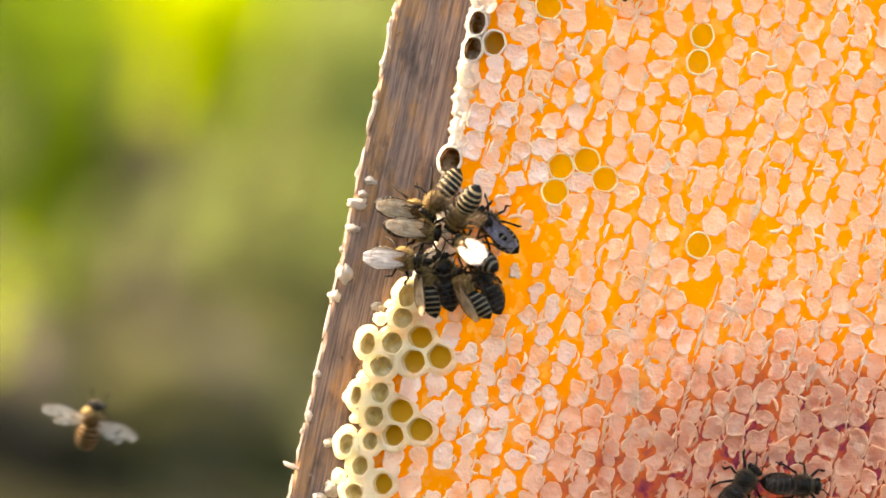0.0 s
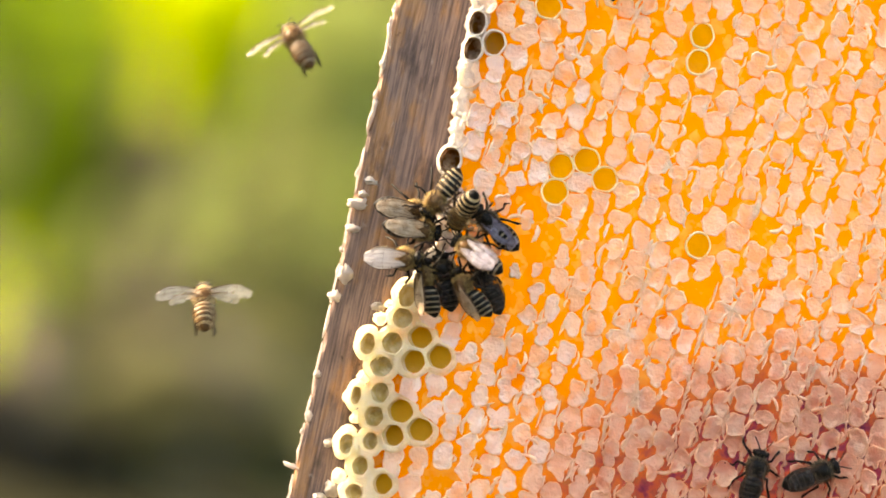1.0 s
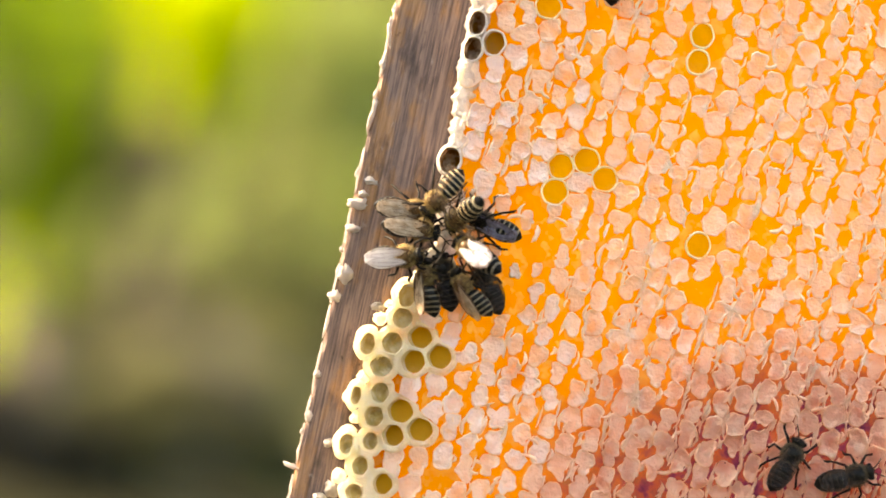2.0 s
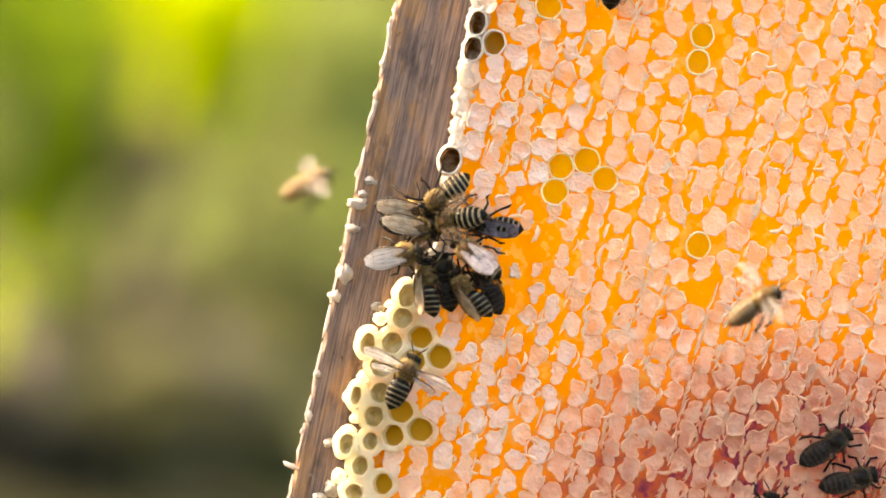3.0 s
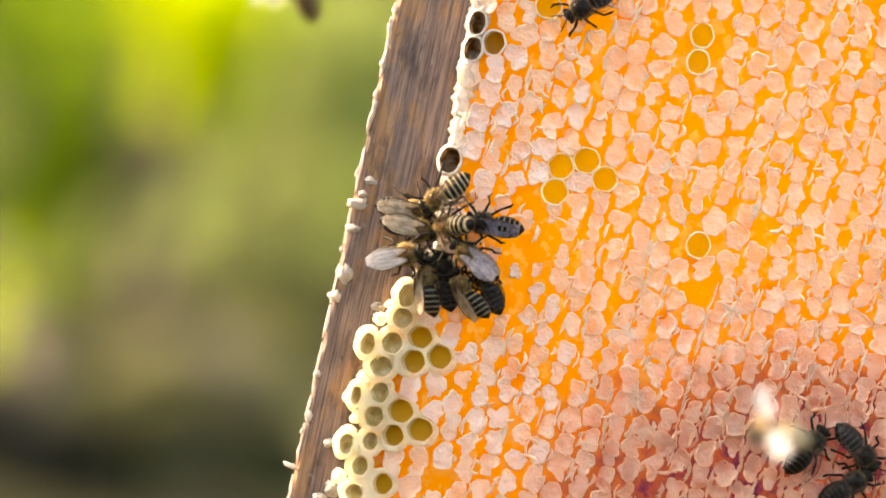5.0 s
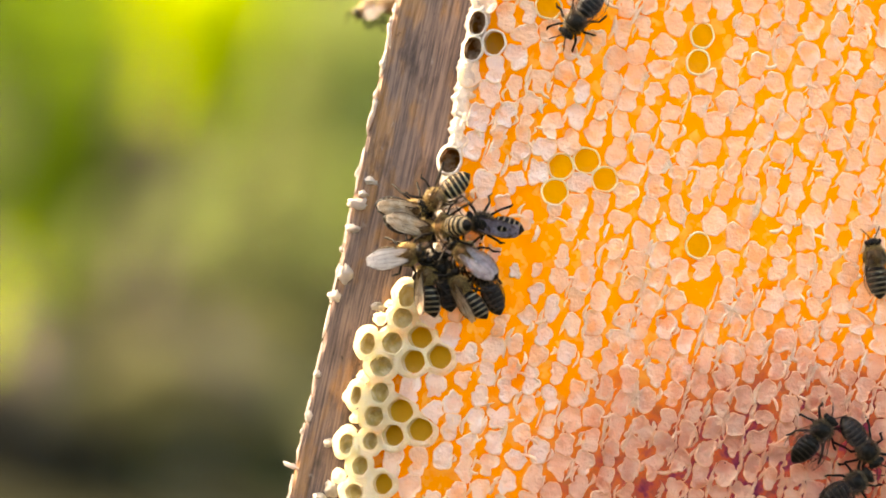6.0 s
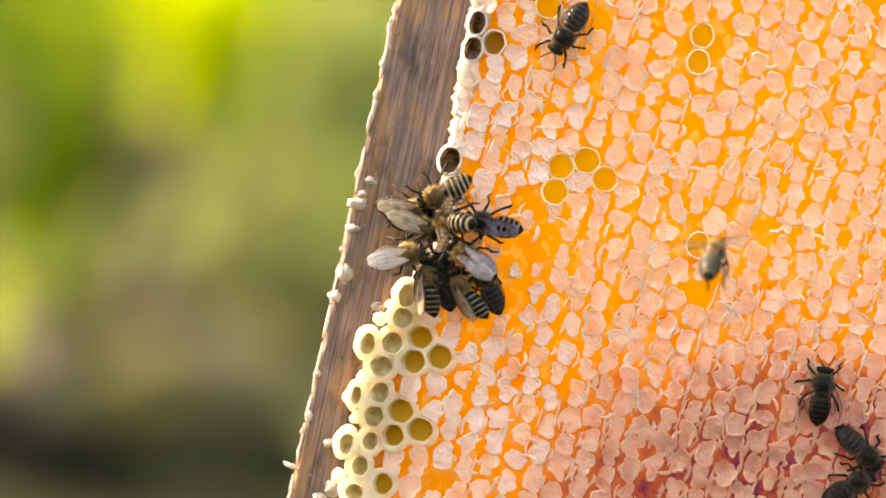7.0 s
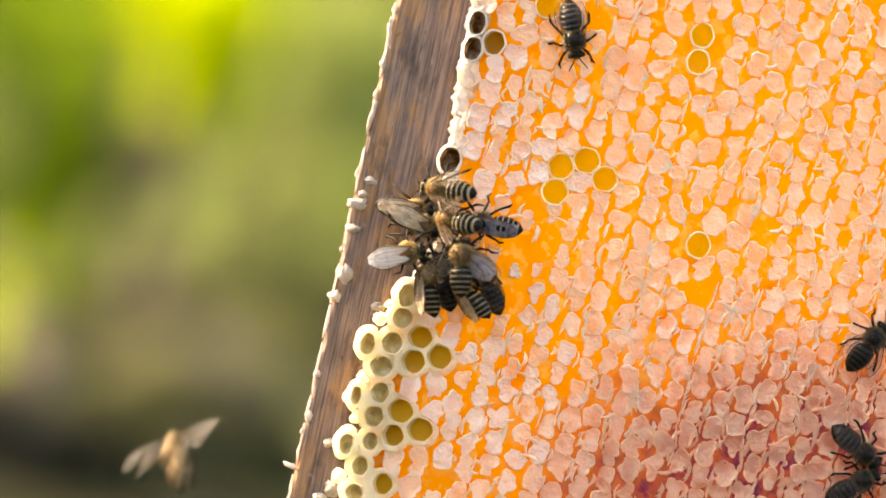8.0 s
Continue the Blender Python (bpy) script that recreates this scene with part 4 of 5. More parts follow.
STANCE = {
    "rest": [[(1.2, 1.0, -1.3), (2.4, 2.6, -0.9), (3.6, 3.6, -2.0), (4.4, 4.0, -2.8), (5.2, 4.4, -3.1)],
             [(0.0, 1.1, -1.4), (0.1, 3.0, -0.7), (-0.2, 4.6, -2.0), (-0.6, 5.6, -2.9), (-0.9, 6.3, -3.1)],
             [(-1.1, 1.0, -1.4), (-2.2, 2.8, -0.5), (-3.9, 4.0, -1.9), (-5.3, 4.6, -2.8), (-6.4, 5.0, -3.1)]],
    "fly": [[(1.2, 1.0, -1.3), (2.2, 1.6, -2.0), (1.6, 1.7, -3.2), (0.9, 1.5, -4.0), (0.3, 1.4, -4.4)],
            [(0.0, 1.1, -1.4), (0.2, 2.1, -2.3), (-0.9, 2.4, -3.6), (-1.8, 2.3, -4.6), (-2.5, 2.2, -5.1)],
            [(-1.1, 1.0, -1.4), (-2.0, 2.0, -2.3), (-3.6, 2.2, -4.0), (-4.8, 2.0, -5.4), (-5.4, 1.9, -6.3)]],
}


def build_bee(label, group, tone, stance, wings, seed):
    """One honey bee: it looks along +x, its back is up, its thorax is at the origin."""
    rng = random.Random(seed)
    fuzz, band, shell = {"dark": (DARK_FUZZ, DARK_BAND, CHITIN), "gold": (FUZZ, BAND, CHITIN), "brown": (FUZZ, BAND, CHITIN), "umber": (FUZZ, DARK_BAND, CHITIN), "banded": (FUZZ, LIGHT_BAND, CHITIN), "glint": (FUZZ, BAND, CHITIN), "flyer": (FUZZ, BAND, AMBER), "pale": (FUZZ, BAND, CHITIN), "blue": (DARK_FUZZ, BAND, CHITIN), "cream": (SUNLIT_FUZZ, LIGHT_BAND, LIGHT_BAND), "light": (SUNLIT_FUZZ, LIGHT_BAND, AMBER)}[tone]
    bee = tagged(new("honey_bee"), label, "bee", group)
    part("thorax", thorax_mesh(fuzz, rng), bee, "dark furry thorax" if tone == "dark" else "golden furry thorax")
    head = part("head", head_mesh(fuzz, rng), bee, m=pose(2.75 * MM, 0, -0.35 * MM, 0, 12, 0))
    e = Build()
    e.blob((0, 0, 0), (0.55 * MM, 0.42 * MM, 0.95 * MM), 10, 7)
    eye = e.mesh("eye", [EYE])
    for s in (1, -1):
        part("eye", eye, head, m=pose(0.15 * MM, s * 1.35 * MM, 0.1 * MM, 0, 0, s * 12))
        a = Build()
        a.tube([(0.7 * MM, s * 0.35 * MM, 0.1 * MM), (1.6 * MM, s * 0.9 * MM, 0.7 * MM), (2.5 * MM, s * 1.5 * MM, 0.2 * MM), (3.3 * MM, s * 1.9 * MM, -0.5 * MM)],
               [0.13 * MM, 0.13 * MM, 0.14 * MM, 0.11 * MM], 5)
        part("antenna", a.mesh("antenna", [LEG]), head)
    part("abdomen", abdomen_mesh(band, fuzz, shell, rng), bee, "dark abdomen with grey bands" if tone == "dark" else "black abdomen with cream bands", m=pose(-1.75 * MM, 0, -0.1 * MM, 0, 4, 0))
    for pts in STANCE[stance]:
        for s in (1, -1):
            j = [(x * 0.92 + rng.uniform(-0.5, 0.5) * (k > 0), s * (y * 0.85 + rng.uniform(-0.4, 0.4) * (k > 0)), z) for k, (x, y, z) in enumerate(pts)]
            part("leg", leg_mesh(j), bee)
    made = []
    for s in (1, -1):
        for name, length, width, x, turn in (("forewing", 8.5, 3.3, 0.8, wings[0]), ("hindwing", 5.9, 2.3, -0.5, wings[0] * 0.8)):
            w = part(name, wing_mesh(length, width, s, {"dark": DARK_WING, "brown": BROWN_WING, "umber": BROWN_WING, "pale": SUNLIT_WING, "blue": SKY_WING, "glint": GLINT_WING, "cream": SUNLIT_WING, "light": FLIGHT_WING, "flyer": FLIGHT_WING}.get(tone, WING)), bee, "veined clear brownish wing",
                     m=pose(x * MM, s * 1.25 * MM, (1.55 if name == "forewing" else 1.40) * MM, s * wings[1], -wings[2], -s * turn))
            made.append((w, s, x, name))
    return bee, made


def stand(u, v, lift, head, tilt, roll):
    """A bee's pose: mm across, along and out of the comb; where it heads in the comb's plane; how far its nose dips to the comb; its roll."""
    h, t = radians(head), radians(tilt)
    f = Vector((math.cos(h) * math.cos(t), math.sin(t), math.sin(h) * math.cos(t)))
    n = Vector((0, -1, 0))
    n = (n - f * n.dot(f)).normalized()
    n = Matrix.Rotation(radians(roll), 3, f) @ n
    side = n.cross(f)
    m = Matrix((f, side, n)).transposed().to_4x4()
    m.translation = at(u, v, -lift)
    return m


def flap(made, start, end, rate=11.0, spread=95, seed=0):
    """Beating wings between two times; folded back before and after where the bee walks."""
    n = int((end - start) * rate * 2)
    for w, s, x, name in made:
        rows = []
        fore = name == "forewing"
        for k in range(n + 1):
            up = (38 if (k + seed) % 2 else -28) + 6 * math.sin(k * 2.3 + seed)
            rows.append((start + (end - start) * k / n, pose(x * MM, s * 1.25 * MM, 1.4 * MM, s * up, 0, -s * (spread if fore else spread - 11))))
        folded = pose(x * MM, s * 1.25 * MM, 1.5 * MM, -6 * s, 0, -s * 14)
        if start > 0.2:
            rows = [(0.0, folded), (start - 0.15, folded)] + rows
        if end < 7.9:
            half = pose(x * MM, s * 1.25 * MM, 1.5 * MM, -6 * s, 0, -s * (62 if fore else 44))
            rows += [(end + 0.15, half), (8.0, half)]
        walk(w, rows)


def rows_of(table):
    return [(t, stand(*row)) for t, *row in table]


build_garden()
hive_frame = build_frame()
build_comb()


bee_c1, wings_c1 = build_bee("honey bee with folded brown wings on the wooden bar", "bees clustered on the comb", "umber", "rest", (2, -4, -4), 101)
bee_c2, wings_c2 = build_bee("honey bee with folded brown wings pressing into the cluster", "bees clustered on the comb", "umber", "rest", (2, -4, -6), 102)
bee_c3, wings_c3 = build_bee("golden honey bee with shining spread wings beside the bar", "bees clustered on the comb", "pale", "rest", (5, -2, -14), 103)
bee_c4, wings_c4 = build_bee("honey bee with banded abdomen hanging over the open cells", "bees clustered on the comb", "brown", "rest", (4, -6, -4), 104)
bee_c5, wings_c5 = build_bee("honey bee with banded abdomen low in the cluster", "bees clustered on the comb", "brown", "rest", (4, -6, -4), 105)
bee_c5b, wings_c5b = build_bee("dark honey bee half hidden under the cluster", "bees clustered on the comb", "dark", "rest", (3, -4, 0), 106)
bee_c5c, wings_c5c = build_bee("dark honey bee in the middle of the cluster", "bees clustered on the comb", "dark", "rest", (8, -8, 0), 107)
bee_c6, wings_c6 = build_bee("honey bee with glinting wings on top of the cluster", "bees clustered on the comb", "glint", "rest", (8, -2, -16), 108)
bee_c7, wings_c7 = build_bee("dark honey bee with sky-tinted wings at the rim of the cluster", "bees clustered on the comb", "blue", "rest", (-1, 8, -2), 109)
bee_c8, wings_c8 = build_bee("golden honey bee on the upper side of the cluster", "bees clustered on the comb", "banded", "rest", (26, -14, -6), 110)
bee_c9, wings_c9 = build_bee("honey bee raising its banded abdomen out of the cluster", "bees clustered on the comb", "banded", "rest", (34, -30, -16), 111)
bee_ra, wings_ra = build_bee("dark honey bee walking low on the right of the comb", "bees walking on the comb", "dark", "rest", (3, -4, 0), 112)
bee_rb, wings_rb = build_bee("dark honey bee with grey abdomen low on the comb", "bees walking on the comb", "dark", "rest", (3, -4, 0), 113)
bee_rc, wings_rc = build_bee("dark honey bee climbing up the right of the comb", "bees walking on the comb", "dark", "rest", (26, -8, 0), 114)
bee_tb, wings_tb = build_bee("dark honey bee walking over capped comb", "bees walking on the comb", "dark", "rest", (16, -8, 0), 115)
bee_f1, wings_f1 = build_bee("honey bee in flight with blurred wings above the grass", "bees in flight", "flyer", "fly", (70, 10, 0), 201)
bee_f2, wings_f2 = build_bee("pale sunlit honey bee in flight beside the hive frame", "bees in flight", "light", "fly", (70, 10, 0), 202)
bee_f3, wings_f3 = build_bee("blurred honey bee flying behind the hive frame", "bees in flight", "light", "fly", (70, 10, 0), 203)
bee_f4, wings_f4 = build_bee("honey bee hovering before the open cells with spread wings", "bees in flight", "pale", "fly", (70, 10, 0), 204)
bee_f5, wings_f5 = build_bee("honey bee flying fast over the capped comb", "bees in flight", "flyer", "fly", (70, 10, 0), 205)
bee_f6, wings_f6 = build_bee("pale sunlit blurred honey bee flying close to the lens", "bees in flight", "cream", "fly", (70, 10, 0), 206)
bee_f6b, wings_f6b = build_bee("honey bee passing low before the comb", "bees in flight", "light", "fly", (70, 10, 0), 207)
bee_f7, wings_f7 = build_bee("honey bee flying away from the hive frame", "bees in flight", "light", "fly", (70, 10, 0), 208)
bee_f8, wings_f8 = build_bee("pale sunlit honey bee diving past the hive frame", "bees in flight", "light", "fly", (70, 10, 0), 209)
bee_f9, wings_f9 = build_bee("honey bee flying over the comb to land on the cluster", "bees in flight", "gold", "fly", (70, 10, 0), 210)


def motions():
    walk(bee_c1, rows_of([(0, -7.3, 6.3, 1.5, 2, -6, 4), (4, -7.1, 6.4, 1.5, 4, -6, 4), (8, -7.0, 6.5, 1.5, 3, -6, 4)]))
    walk(bee_c2, rows_of([(0, -4.6, 2.8, 3, 3, -4, -4), (1.5, -4.7, 2.8, 3, 3, -4, -4), (3, -5.4, 3.0, 3, 0, -4, -4), (4.5, -5.6, 2.8, 3, -1, -4, -4), (6, -4.8, 2.9, 3, -6, -4, -4), (8, -4.9, 3.8, 3, -14, -4, -4)]))
    walk(bee_c3, rows_of([(0, -7.2, -3.6, 6.5, 8, -24, 4), (1.5, -7.0, -3.3, 6.5, 10, -24, 4), (3, -7.2, -2.6, 6.5, 22, -24, 4), (6, -6.8, -2.6, 6.5, 21, -24, 4), (8, -6.6, -2.2, 6.5, 22, -24, 4)]))
    walk(bee_c4, rows_of([(0, -2.2, -6.1, 4.5, 110, 0, -62), (3, -2.3, -5.9, 4.5, 109, 0, -62), (8, -2.1, -5.9, 4.5, 108, 0, -62)]))
    walk(bee_c5, rows_of([(0, 5.6, -6.2, 4.5, 136, 0, -58), (1.5, 5.4, -6.1, 4.5, 140, 0, -58), (4, 5.3, -6.5, 4.5, 141, 0, -58), (6, 4.9, -6.4, 4.5, 136, 0, -58), (8, 5.3, -6.4, 4.5, 138, 0, -58)]))
    walk(bee_c5b, rows_of([(0, 9.1, -3.6, 1.5, 128, 0, 14), (8, 9.1, -3.7, 1.5, 128, 0, 14)]))
    walk(bee_c5c, rows_of([(0, 1.0, -4.2, 1.0, 114, 0, 0), (8, 0.9, -4.2, 1.0, 113, 0, 0)]))
    walk(bee_c6, rows_of([(0, 4.6, 1.4, 6, 155, 32, 0), (0.5, 4.7, 1.3, 6, 157, 28, 4), (1.0, 4.8, 1.3, 6, 157, 12, 4), (1.5, 4.9, 1.3, 6, 157, 30, 0), (3, 4.9, 0.8, 6, 153, 8, 4), (4.5, 4.9, 0.4, 6, 150, -4, 0), (6, 4.4, 0.3, 6, 154, -4, 0), (8, 4.2, 0.0, 5, 154, -4, 0)]))
    walk(bee_c7, rows_of([(0, 7.8, 7.2, 3.5, 147, 0, 0), (0.5, 7.8, 7.3, 3.5, 148, 0, 0), (1.0, 7.6, 7.5, 3.5, 149, 0, 0), (1.5, 6.9, 7.4, 3.5, 157, 0, -8), (3, 6.5, 6.6, 3.5, 183, 0, -14), (4, 6.7, 6.8, 3.5, 182, 0, -14), (8, 6.4, 6.9, 3.5, 180, 0, -14)]))
    walk(bee_c8, rows_of([(0, -3.5, 8.8, 5, -116, -6, -20), (1.5, -3.5, 8.9, 5, -116, -6, -20), (3, -3.4, 9.2, 5, -131, -4, -20), (6, -3.6, 9.5, 5, -133, -4, -20), (7, -3.9, 9.9, 5, -142, -4, -22), (7.25, -3.7, 10.4, 5, -155, -4, -26), (7.5, -3.6, 11.3, 6, 186, 26, -8), (8, -3.7, 11.6, 6, 184, 28, -8)]))
    walk(bee_c9, rows_of([(0, 1.7, 6.6, 5, -109, 30, 0), (0.5, 1.7, 6.8, 5, -110, 40, 0), (1.0, 1.9, 6.8, 5, -110, 50, 0), (1.5, 2.3, 6.7, 5, -112, 55, 0), (3, -0.5, 5.6, 5, -158, 22, 0), (4, -0.6, 5.3, 5, -158, 22, 0), (4.5, -0.5, 4.7, 5, -161, 45, 0), (6, -0.8, 4.5, 5, -165, 58, 0), (7, -0.8, 5.6, 5, 185, 50, 0), (7.5, -0.5, 5.9, 5, 181, 42, 0), (8, -0.4, 5.9, 5, 181, 42, 0)]))
    walk(bee_ra, rows_of([(0, 69.9, -32.9, 3, 61, 0, 0), (0.5, 71.0, -32.0, 3, 71, 0, 0), (1, 71.6, -29.8, 3, 86, 0, 0), (1.5, 73.6, -28.0, 3, 85, 0, 0), (2.2, 79.9, -24.7, 3, 66, 0, 0), (3, 86.1, -21.3, 3, 45, 0, 0), (3.5, 89.1, -22.4, 3, 15, 0, 0), (4, 92.0, -22.0, 3, -4, 0, 0), (4.5, 92.5, -23.4, 3, -29, 0, 0), (6, 92.9, -21.9, 3, -41, 0, 0), (6.5, 93.2, -23.0, 3, -36, 0, 0), (8, 92.4, -22.6, 3, -29, 0, 0)]))
    walk(bee_rb, rows_of([(0, 81.5, -31.4, 3, 8, 0, 0), (0.5, 83.3, -29.7, 3, 21, 0, 0), (1, 84.7, -27.8, 3, 34, 0, 0), (1.5, 89.2, -27.1, 3, 29, 0, 0), (3, 92.6, -27.5, 3, 25, 0, 0), (3.5, 92.6, -28.1, 3, 27, 0, 0), (4, 92.3, -28.6, 3, 44, 0, 0), (4.5, 91.7, -28.4, 3, 43, 0, 0), (6, 91.9, -28.5, 3, 42, 0, 0), (8, 93.1, -27.9, 3, 42, 0, 0)]))
    walk(bee_rc, rows_of([(0, 75.3, -48.7, 3, 97, 0, 0), (2, 75.1, -44.1, 3, 100, 0, 0), (3, 75.9, -37.7, 3, 94, 0, 0), (3.5, 78.4, -31.5, 3, 80, 0, 0), (4, 76.1, -25.9, 3, 87, 0, 0), (4.5, 79.6, -23.1, 3, 64, 0, 0), (6, 82.8, -19.8, 3, 60, 0, 0), (6.5, 81.9, -15.3, 3, 82, 0, 0), (7, 81.1, -10.5, 3, 94, 0, 0), (7.5, 83.8, -5.2, 3, 81, 0, 0), (8, 89.5, 0.8, 3, 62, 0, 0)]))
    walk(bee_tb, rows_of([(0, 24.1, 65.5, 3, 99, 0, 0), (1, 21.8, 65.0, 3, 99, 0, 0), (3, 21.7, 63.2, 3, 98, 0, 0), (3.5, 20.7, 61.9, 3, 97, 0, 0), (3.7, 16.6, 59.4, 3, 149, 0, 0), (3.85, 18.5, 55.7, 3, -149, 0, 0), (4, 19.7, 54.9, 3, -113, 0, 0), (4.5, 17.5, 54.6, 3, -142, 0, 0), (6, 16.5, 50.6, 3, -118, 0, 0), (6.5, 14.9, 49.2, 3, -135, 0, 0), (7, 14.8, 47.0, 3, -111, 0, 0), (7.5, 16.1, 46.2, 3, -80, 0, 0), (8, 17.1, 46.9, 3, -69, 0, 0)]))
    walk(bee_f1, rows_of([(0, -60.7, -47.3, 18, 84, -30, 0), (0.1, -68.5, -51.5, 18, 55, -15, -15), (0.2, -73.0, -56.7, 18, 20, 0, -70), (0.3, -79.7, -53.5, 18, 49, 0, -40), (0.4, -75.0, -47.1, 18, 47, 0, -70), (0.5, -73.0, -33.8, 18, 31, 0, -75), (0.6, -73.3, -10.7, 18, 25, 0, -75), (0.7, -70.3, 2.9, 18, 26, 0, -75), (0.8, -59.8, 17.6, 18, 29, 0, -65), (0.9, -46.6, 27.1, 18, 84, 18, -30), (1.0, -37.7, 34.7, 18, 132, 36, 0), (1.1, -39.8, 36.6, 18, 126, 36, 0), (1.2, -52.6, 36.3, 18, 118, 36, 0), (1.3, -65.9, 35.2, 18, 90, 20, -30), (1.4, -80.0, 37.8, 18, 49, 0, -55), (1.6, -97.9, 56.8, 18, 49, 0, -55), (8, -131.9, 76.9, 18, 49, 0, -55)]))
    walk(bee_f2, rows_of([(0, -5.0, -2.5, -60, 62, 0, -30), (0.5, -16.3, -3.2, -55, 57, 0, -30), (0.6, -21.0, -4.4, -50, 72, 12, -20), (0.7, -25.9, -6.3, -40, 84, 30, -8), (0.8, -32.7, -10.1, -20, 98, 42, 0), (0.9, -37.1, -14.2, -8, 104, 46, 0), (1.0, -45.4, -19.8, 2, 108, 44, 6), (1.1, -50.0, -24.5, 6, 92, 40, 0), (1.2, -59.6, -35.3, 8, 62, 15, -30), (1.3, -60.6, -43.7, 8, 29, 0, -60), (1.4, -65.4, -49.6, 8, 24, 0, -60), (1.5, -66.7, -55.4, 8, 22, 0, -60), (1.6, -68.0, -64.3, 8, 26, 0, -60), (1.8, -70.0, -82.0, 8, 24, 0, -60), (2.4, -87.6, -113.7, 8, 24, 0, -60), (8, -98.2, -145.1, 8, 24, 0, -60)]))
    walk(bee_f3, rows_of([(0, -160.4, 2.2, -60, 24, 0, -60), (2.4, -160.4, 2.2, -60, 24, 0, -60), (2.6, -125.3, 1.4, -60, 24, 0, -60), (2.8, -82.7, 5.6, -55, 27, 0, -60), (2.9, -61.0, 8.1, -50, 34, 0, -60), (3.0, -30.5, 9.2, -45, 40, 0, -60), (3.1, -3.1, 11.6, -55, 39, 0, -60), (3.3, 55.2, 13.1, -80, 34, 0, -60), (8, 99.7, 10.9, -160, 34, 0, -60)]))
    walk(bee_f4, rows_of([(0, -112.3, -66.6, 20, 36, 0, -30), (2.2, -112.3, -66.6, 20, 36, 0, -30), (2.5, -59.0, -43.2, 14, 40, 0, -30), (2.8, -12.3, -19.8, 10, 29, 0, -25), (2.9, -2.6, -22.5, 6, 66, 0, -10), (3.0, -1.8, -25.5, 6, 77, 0, 0), (3.1, -4.7, -20.8, 6, 74, 0, 0), (3.2, -4.9, -12.0, 6, 57, 0, -8), (3.3, -4.8, -12.4, 6, 55, 0, -8), (3.4, -1.2, -14.8, 6, 51, 0, -10), (3.5, 3.1, -16.7, 6, 49, 0, -10), (3.6, 14.2, -23.6, 11, 46, 0, -10), (3.7, 23.8, -31.4, 14, 37, 0, -15), (3.8, 35.4, -43.9, 18, 35, 0, -20), (4.0, 56.2, -67.5, 22, 35, 0, -20), (8, 77.7, -104.8, 22, 34, 0, -20)]))
    walk(bee_f5, rows_of([(0, 27.0, -77.0, 20, 49, 0, -50), (2.2, 27.0, -77.0, 20, 49, 0, -50), (2.5, 37.0, -44.3, 18, 47, 0, -50), (2.8, 51.5, -10.3, 16, 42, 0, -45), (2.9, 55.5, -2.5, 16, 43, 0, -45), (3.0, 64.4, 3.8, 16, 44, 0, -45), (3.1, 68.1, 8.8, 16, 38, 0, -45), (3.2, 73.7, 12.1, 16, 37, 0, -50), (3.3, 79.4, 7.6, 17, 28, 0, -60), (3.4, 88.6, 0.1, 18, 26, 0, -60), (3.6, 114.3, -7.9, 18, 24, 0, -60), (8, 138.0, -11.9, 18, 24, 0, -60)]))
    walk(bee_f6, rows_of([(0, 116.8, 54.9, 70, 24, 0, -30), (3.6, 116.8, 54.9, 70, 24, 0, -30), (3.8, 93.4, 46.2, 66, 18, -20, -30), (4.0, 72.4, 39.6, 62, 176, -10, 55), (4.1, 59.2, 35.7, 60, 177, -10, 55), (4.2, 44.6, 33.2, 58, 182, -10, 55), (4.3, 36.6, 31.5, 58, 182, -10, 55), (4.4, 24.5, 25.0, 60, 180, -10, 55), (4.5, 20.9, 19.4, 62, 182, -15, 55), (4.6, 25.7, 6.4, 64, 185, -15, 55), (4.7, 35.7, -1.8, 66, 185, -15, 55), (5.0, 64.2, -19.8, 70, 183, -15, 55), (5.3, 95.3, -37.5, 75, 183, -15, 55), (8, 133.3, -70.8, 75, 180, -15, 55)]))
    walk(bee_f6b, rows_of([(0, 4.2, -76.7, 50, 29, 0, -30), (3.7, 13.7, -71.1, 50, 24, 0, -30), (4.0, 33.2, -43.6, 50, 24, -10, -30), (4.1, 39.6, -38.8, 50, 22, -10, -30), (4.2, 49.0, -36.2, 50, 22, -20, -10), (4.3, 46.2, -40.7, 52, 62, -20, 0), (4.4, 28.3, -46.5, 54, 91, -20, 10), (4.5, 12.7, -48.4, 56, 111, -20, 10), (4.6, -0.4, -39.4, 58, 124, -20, 10), (4.7, -13.0, -17.6, 58, 127, -20, 10), (4.8, -22.6, 7.1, 58, 123, -20, 10), (5.0, -36.2, 42.6, 58, 123, -20, 10), (5.3, -46.6, 71.2, 58, 123, -20, 10), (8, -60.2, 94.9, 58, 123, -20, 10)]))
    walk(bee_f7, rows_of([(0, 42.5, 116.4, -30, -156, 0, 60), (5.4, 42.5, 116.4, -30, -156, 0, 60), (5.7, 13.1, 80.8, -30, -151, 0, 60), (5.9, -13.1, 56.0, -28, -156, 0, 60), (6.0, -25.8, 46.7, -26, -156, 0, 65), (6.1, -36.8, 36.2, -20, -164, 0, 65), (6.2, -60.7, 20.9, -10, 183, 0, 65), (6.3, -78.2, 9.9, 0, 190, 0, 65), (6.4, -96.6, -1.0, 8, 192, 0, 65), (6.7, -140.1, -25.5, 8, 192, 0, 65), (8, -161.1, -35.9, 8, 192, 0, 65)]))
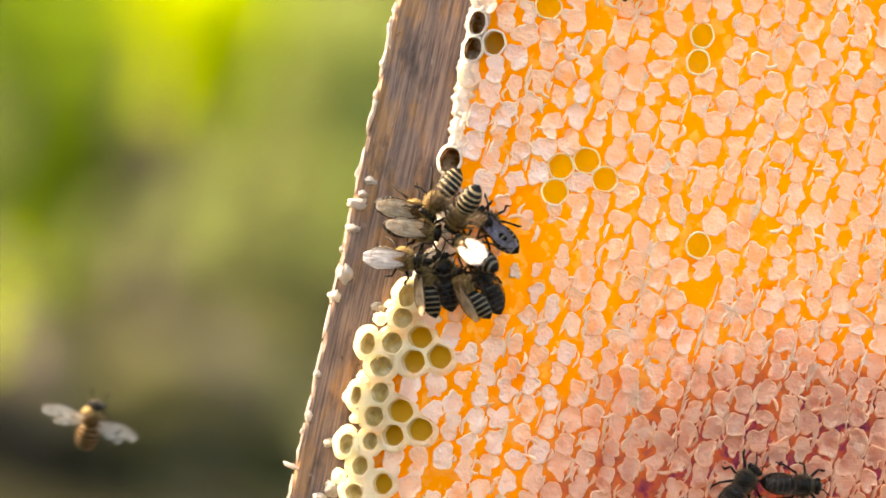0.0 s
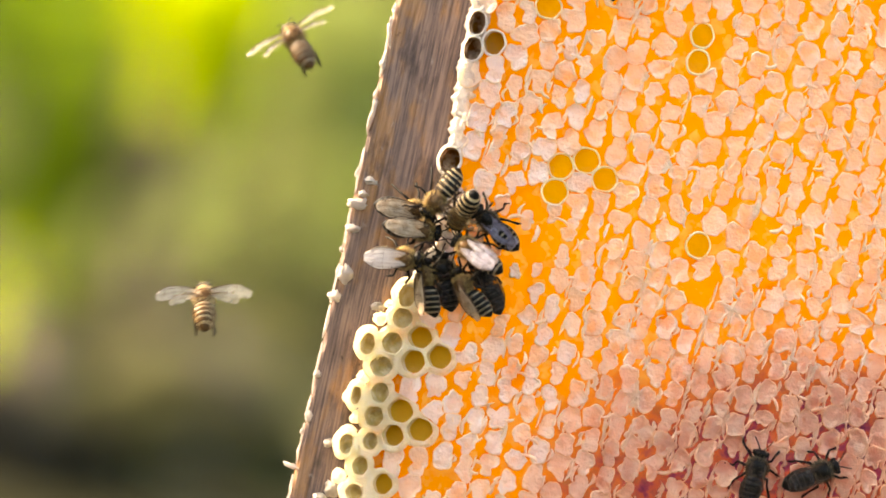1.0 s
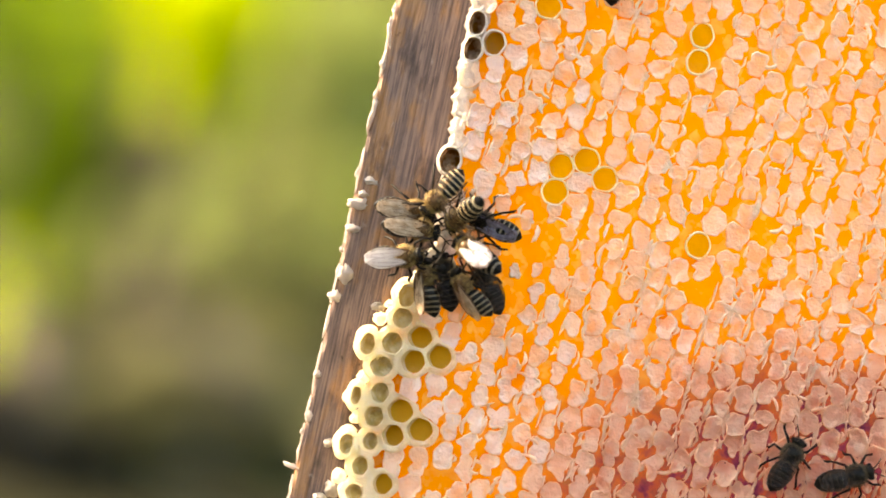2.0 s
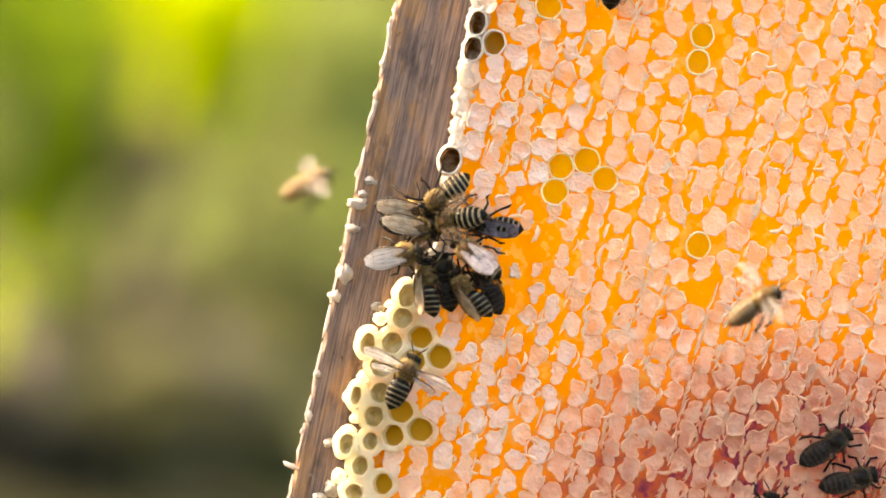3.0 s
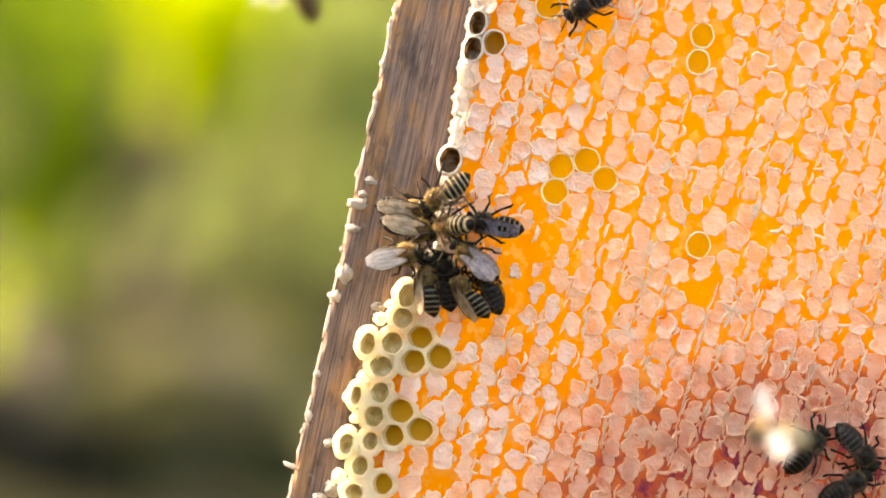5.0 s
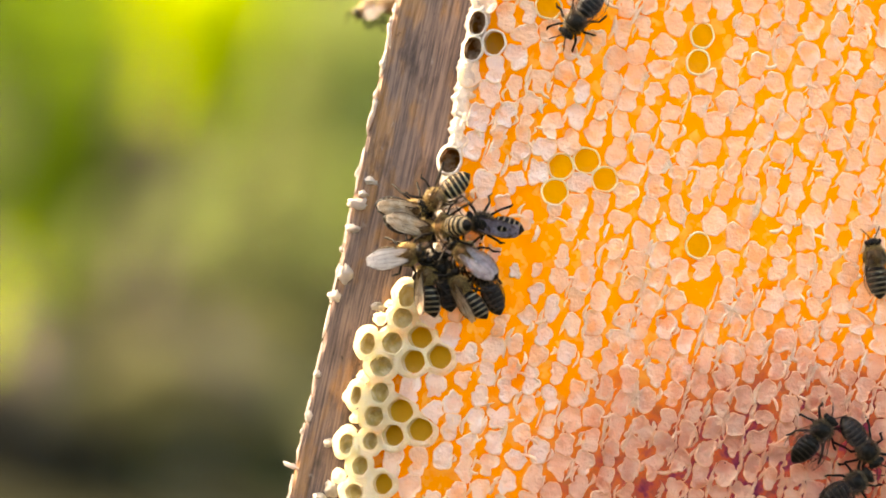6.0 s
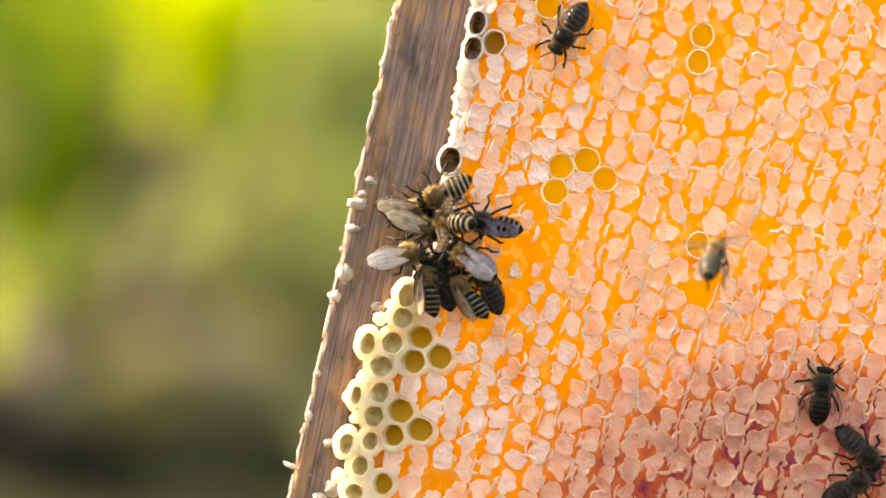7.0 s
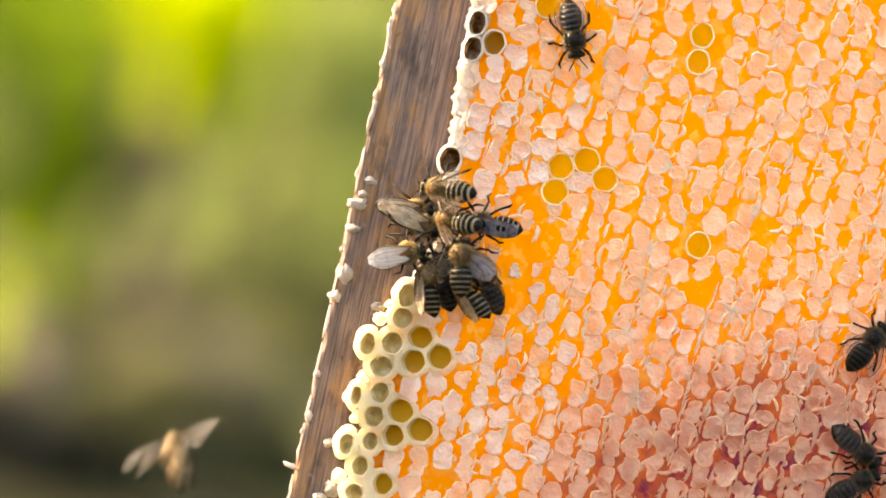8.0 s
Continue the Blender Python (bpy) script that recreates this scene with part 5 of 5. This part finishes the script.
    walk(bee_f8, rows_of([(0, -34.0, 100.0, 20, 49, 0, -40), (7.2, -34.0, 100.0, 20, 49, 0, -40), (7.5, -34.4, 58.9, 20, 47, 0, -40), (7.7, -36.0, 33.8, 20, 70, 10, -30), (7.8, -39.2, 16.4, 20, 88, 30, -10), (7.9, -39.2, -10.8, 20, 104, 42, 0), (8.0, -43.4, -50.2, 20, 126, 42, 0)]))
    walk(bee_f9, rows_of([(0, 100.9, 19.1, 5, 107, 0, 0), (5.5, 94.0, 18.8, 5, 108, 0, 0), (5.8, 88.3, 18.7, 5, 109, 0, 0), (6.0, 85.8, 17.0, 4, 110, 0, 0), (6.2, 81.2, 19.5, 5, 114, 0, 0), (6.3, 78.7, 21.1, 7, 119, 0, 0), (6.4, 70.0, 22.8, 12, 108, 10, -35), (6.5, 60.5, 23.2, 16, 97, 20, -35), (6.6, 57.5, 22.7, 17, 89, 20, -35), (6.7, 63.2, 23.4, 17, 85, 20, -35), (6.8, 65.0, 21.8, 17, 96, 25, -35), (6.9, 59.4, 19.1, 17, 88, 52, -35), (7.0, 52.5, 11.0, 17, 80, 52, -35), (7.1, 49.4, 7.2, 17, 79, 52, -35), (7.2, 43.0, 2.5, 17, 75, 52, -35), (7.3, 40.3, -4.1, 16, 71, 30, -35), (7.4, 28.2, -9.8, 15, 71, 20, -35), (7.5, 17.2, -10.2, 14, 59, 10, -35), (7.6, 5.2, -0.8, 11, 80, 0, 0), (7.7, 4.1, -1.2, 9.5, 101, 0, 0), (8.0, 3.9, -0.4, 9.0, 101, 0, 0)]))
    flap(wings_f1, 0, 1.6, seed=0)
    flap(wings_f2, 0, 2.4, seed=1)
    flap(wings_f3, 2.2, 3.6, seed=2)
    flap(wings_f4, 2.0, 4.3, seed=3)
    flap(wings_f5, 2.0, 4.0, seed=4)
    flap(wings_f6, 3.5, 5.6, seed=5)
    flap(wings_f6b, 3.5, 5.6, seed=6)
    flap(wings_f7, 5.2, 7.2, seed=7)
    flap(wings_f8, 6.8, 8.0, seed=8)
    flap(wings_f9, 6.2, 7.75, seed=9)


motions()
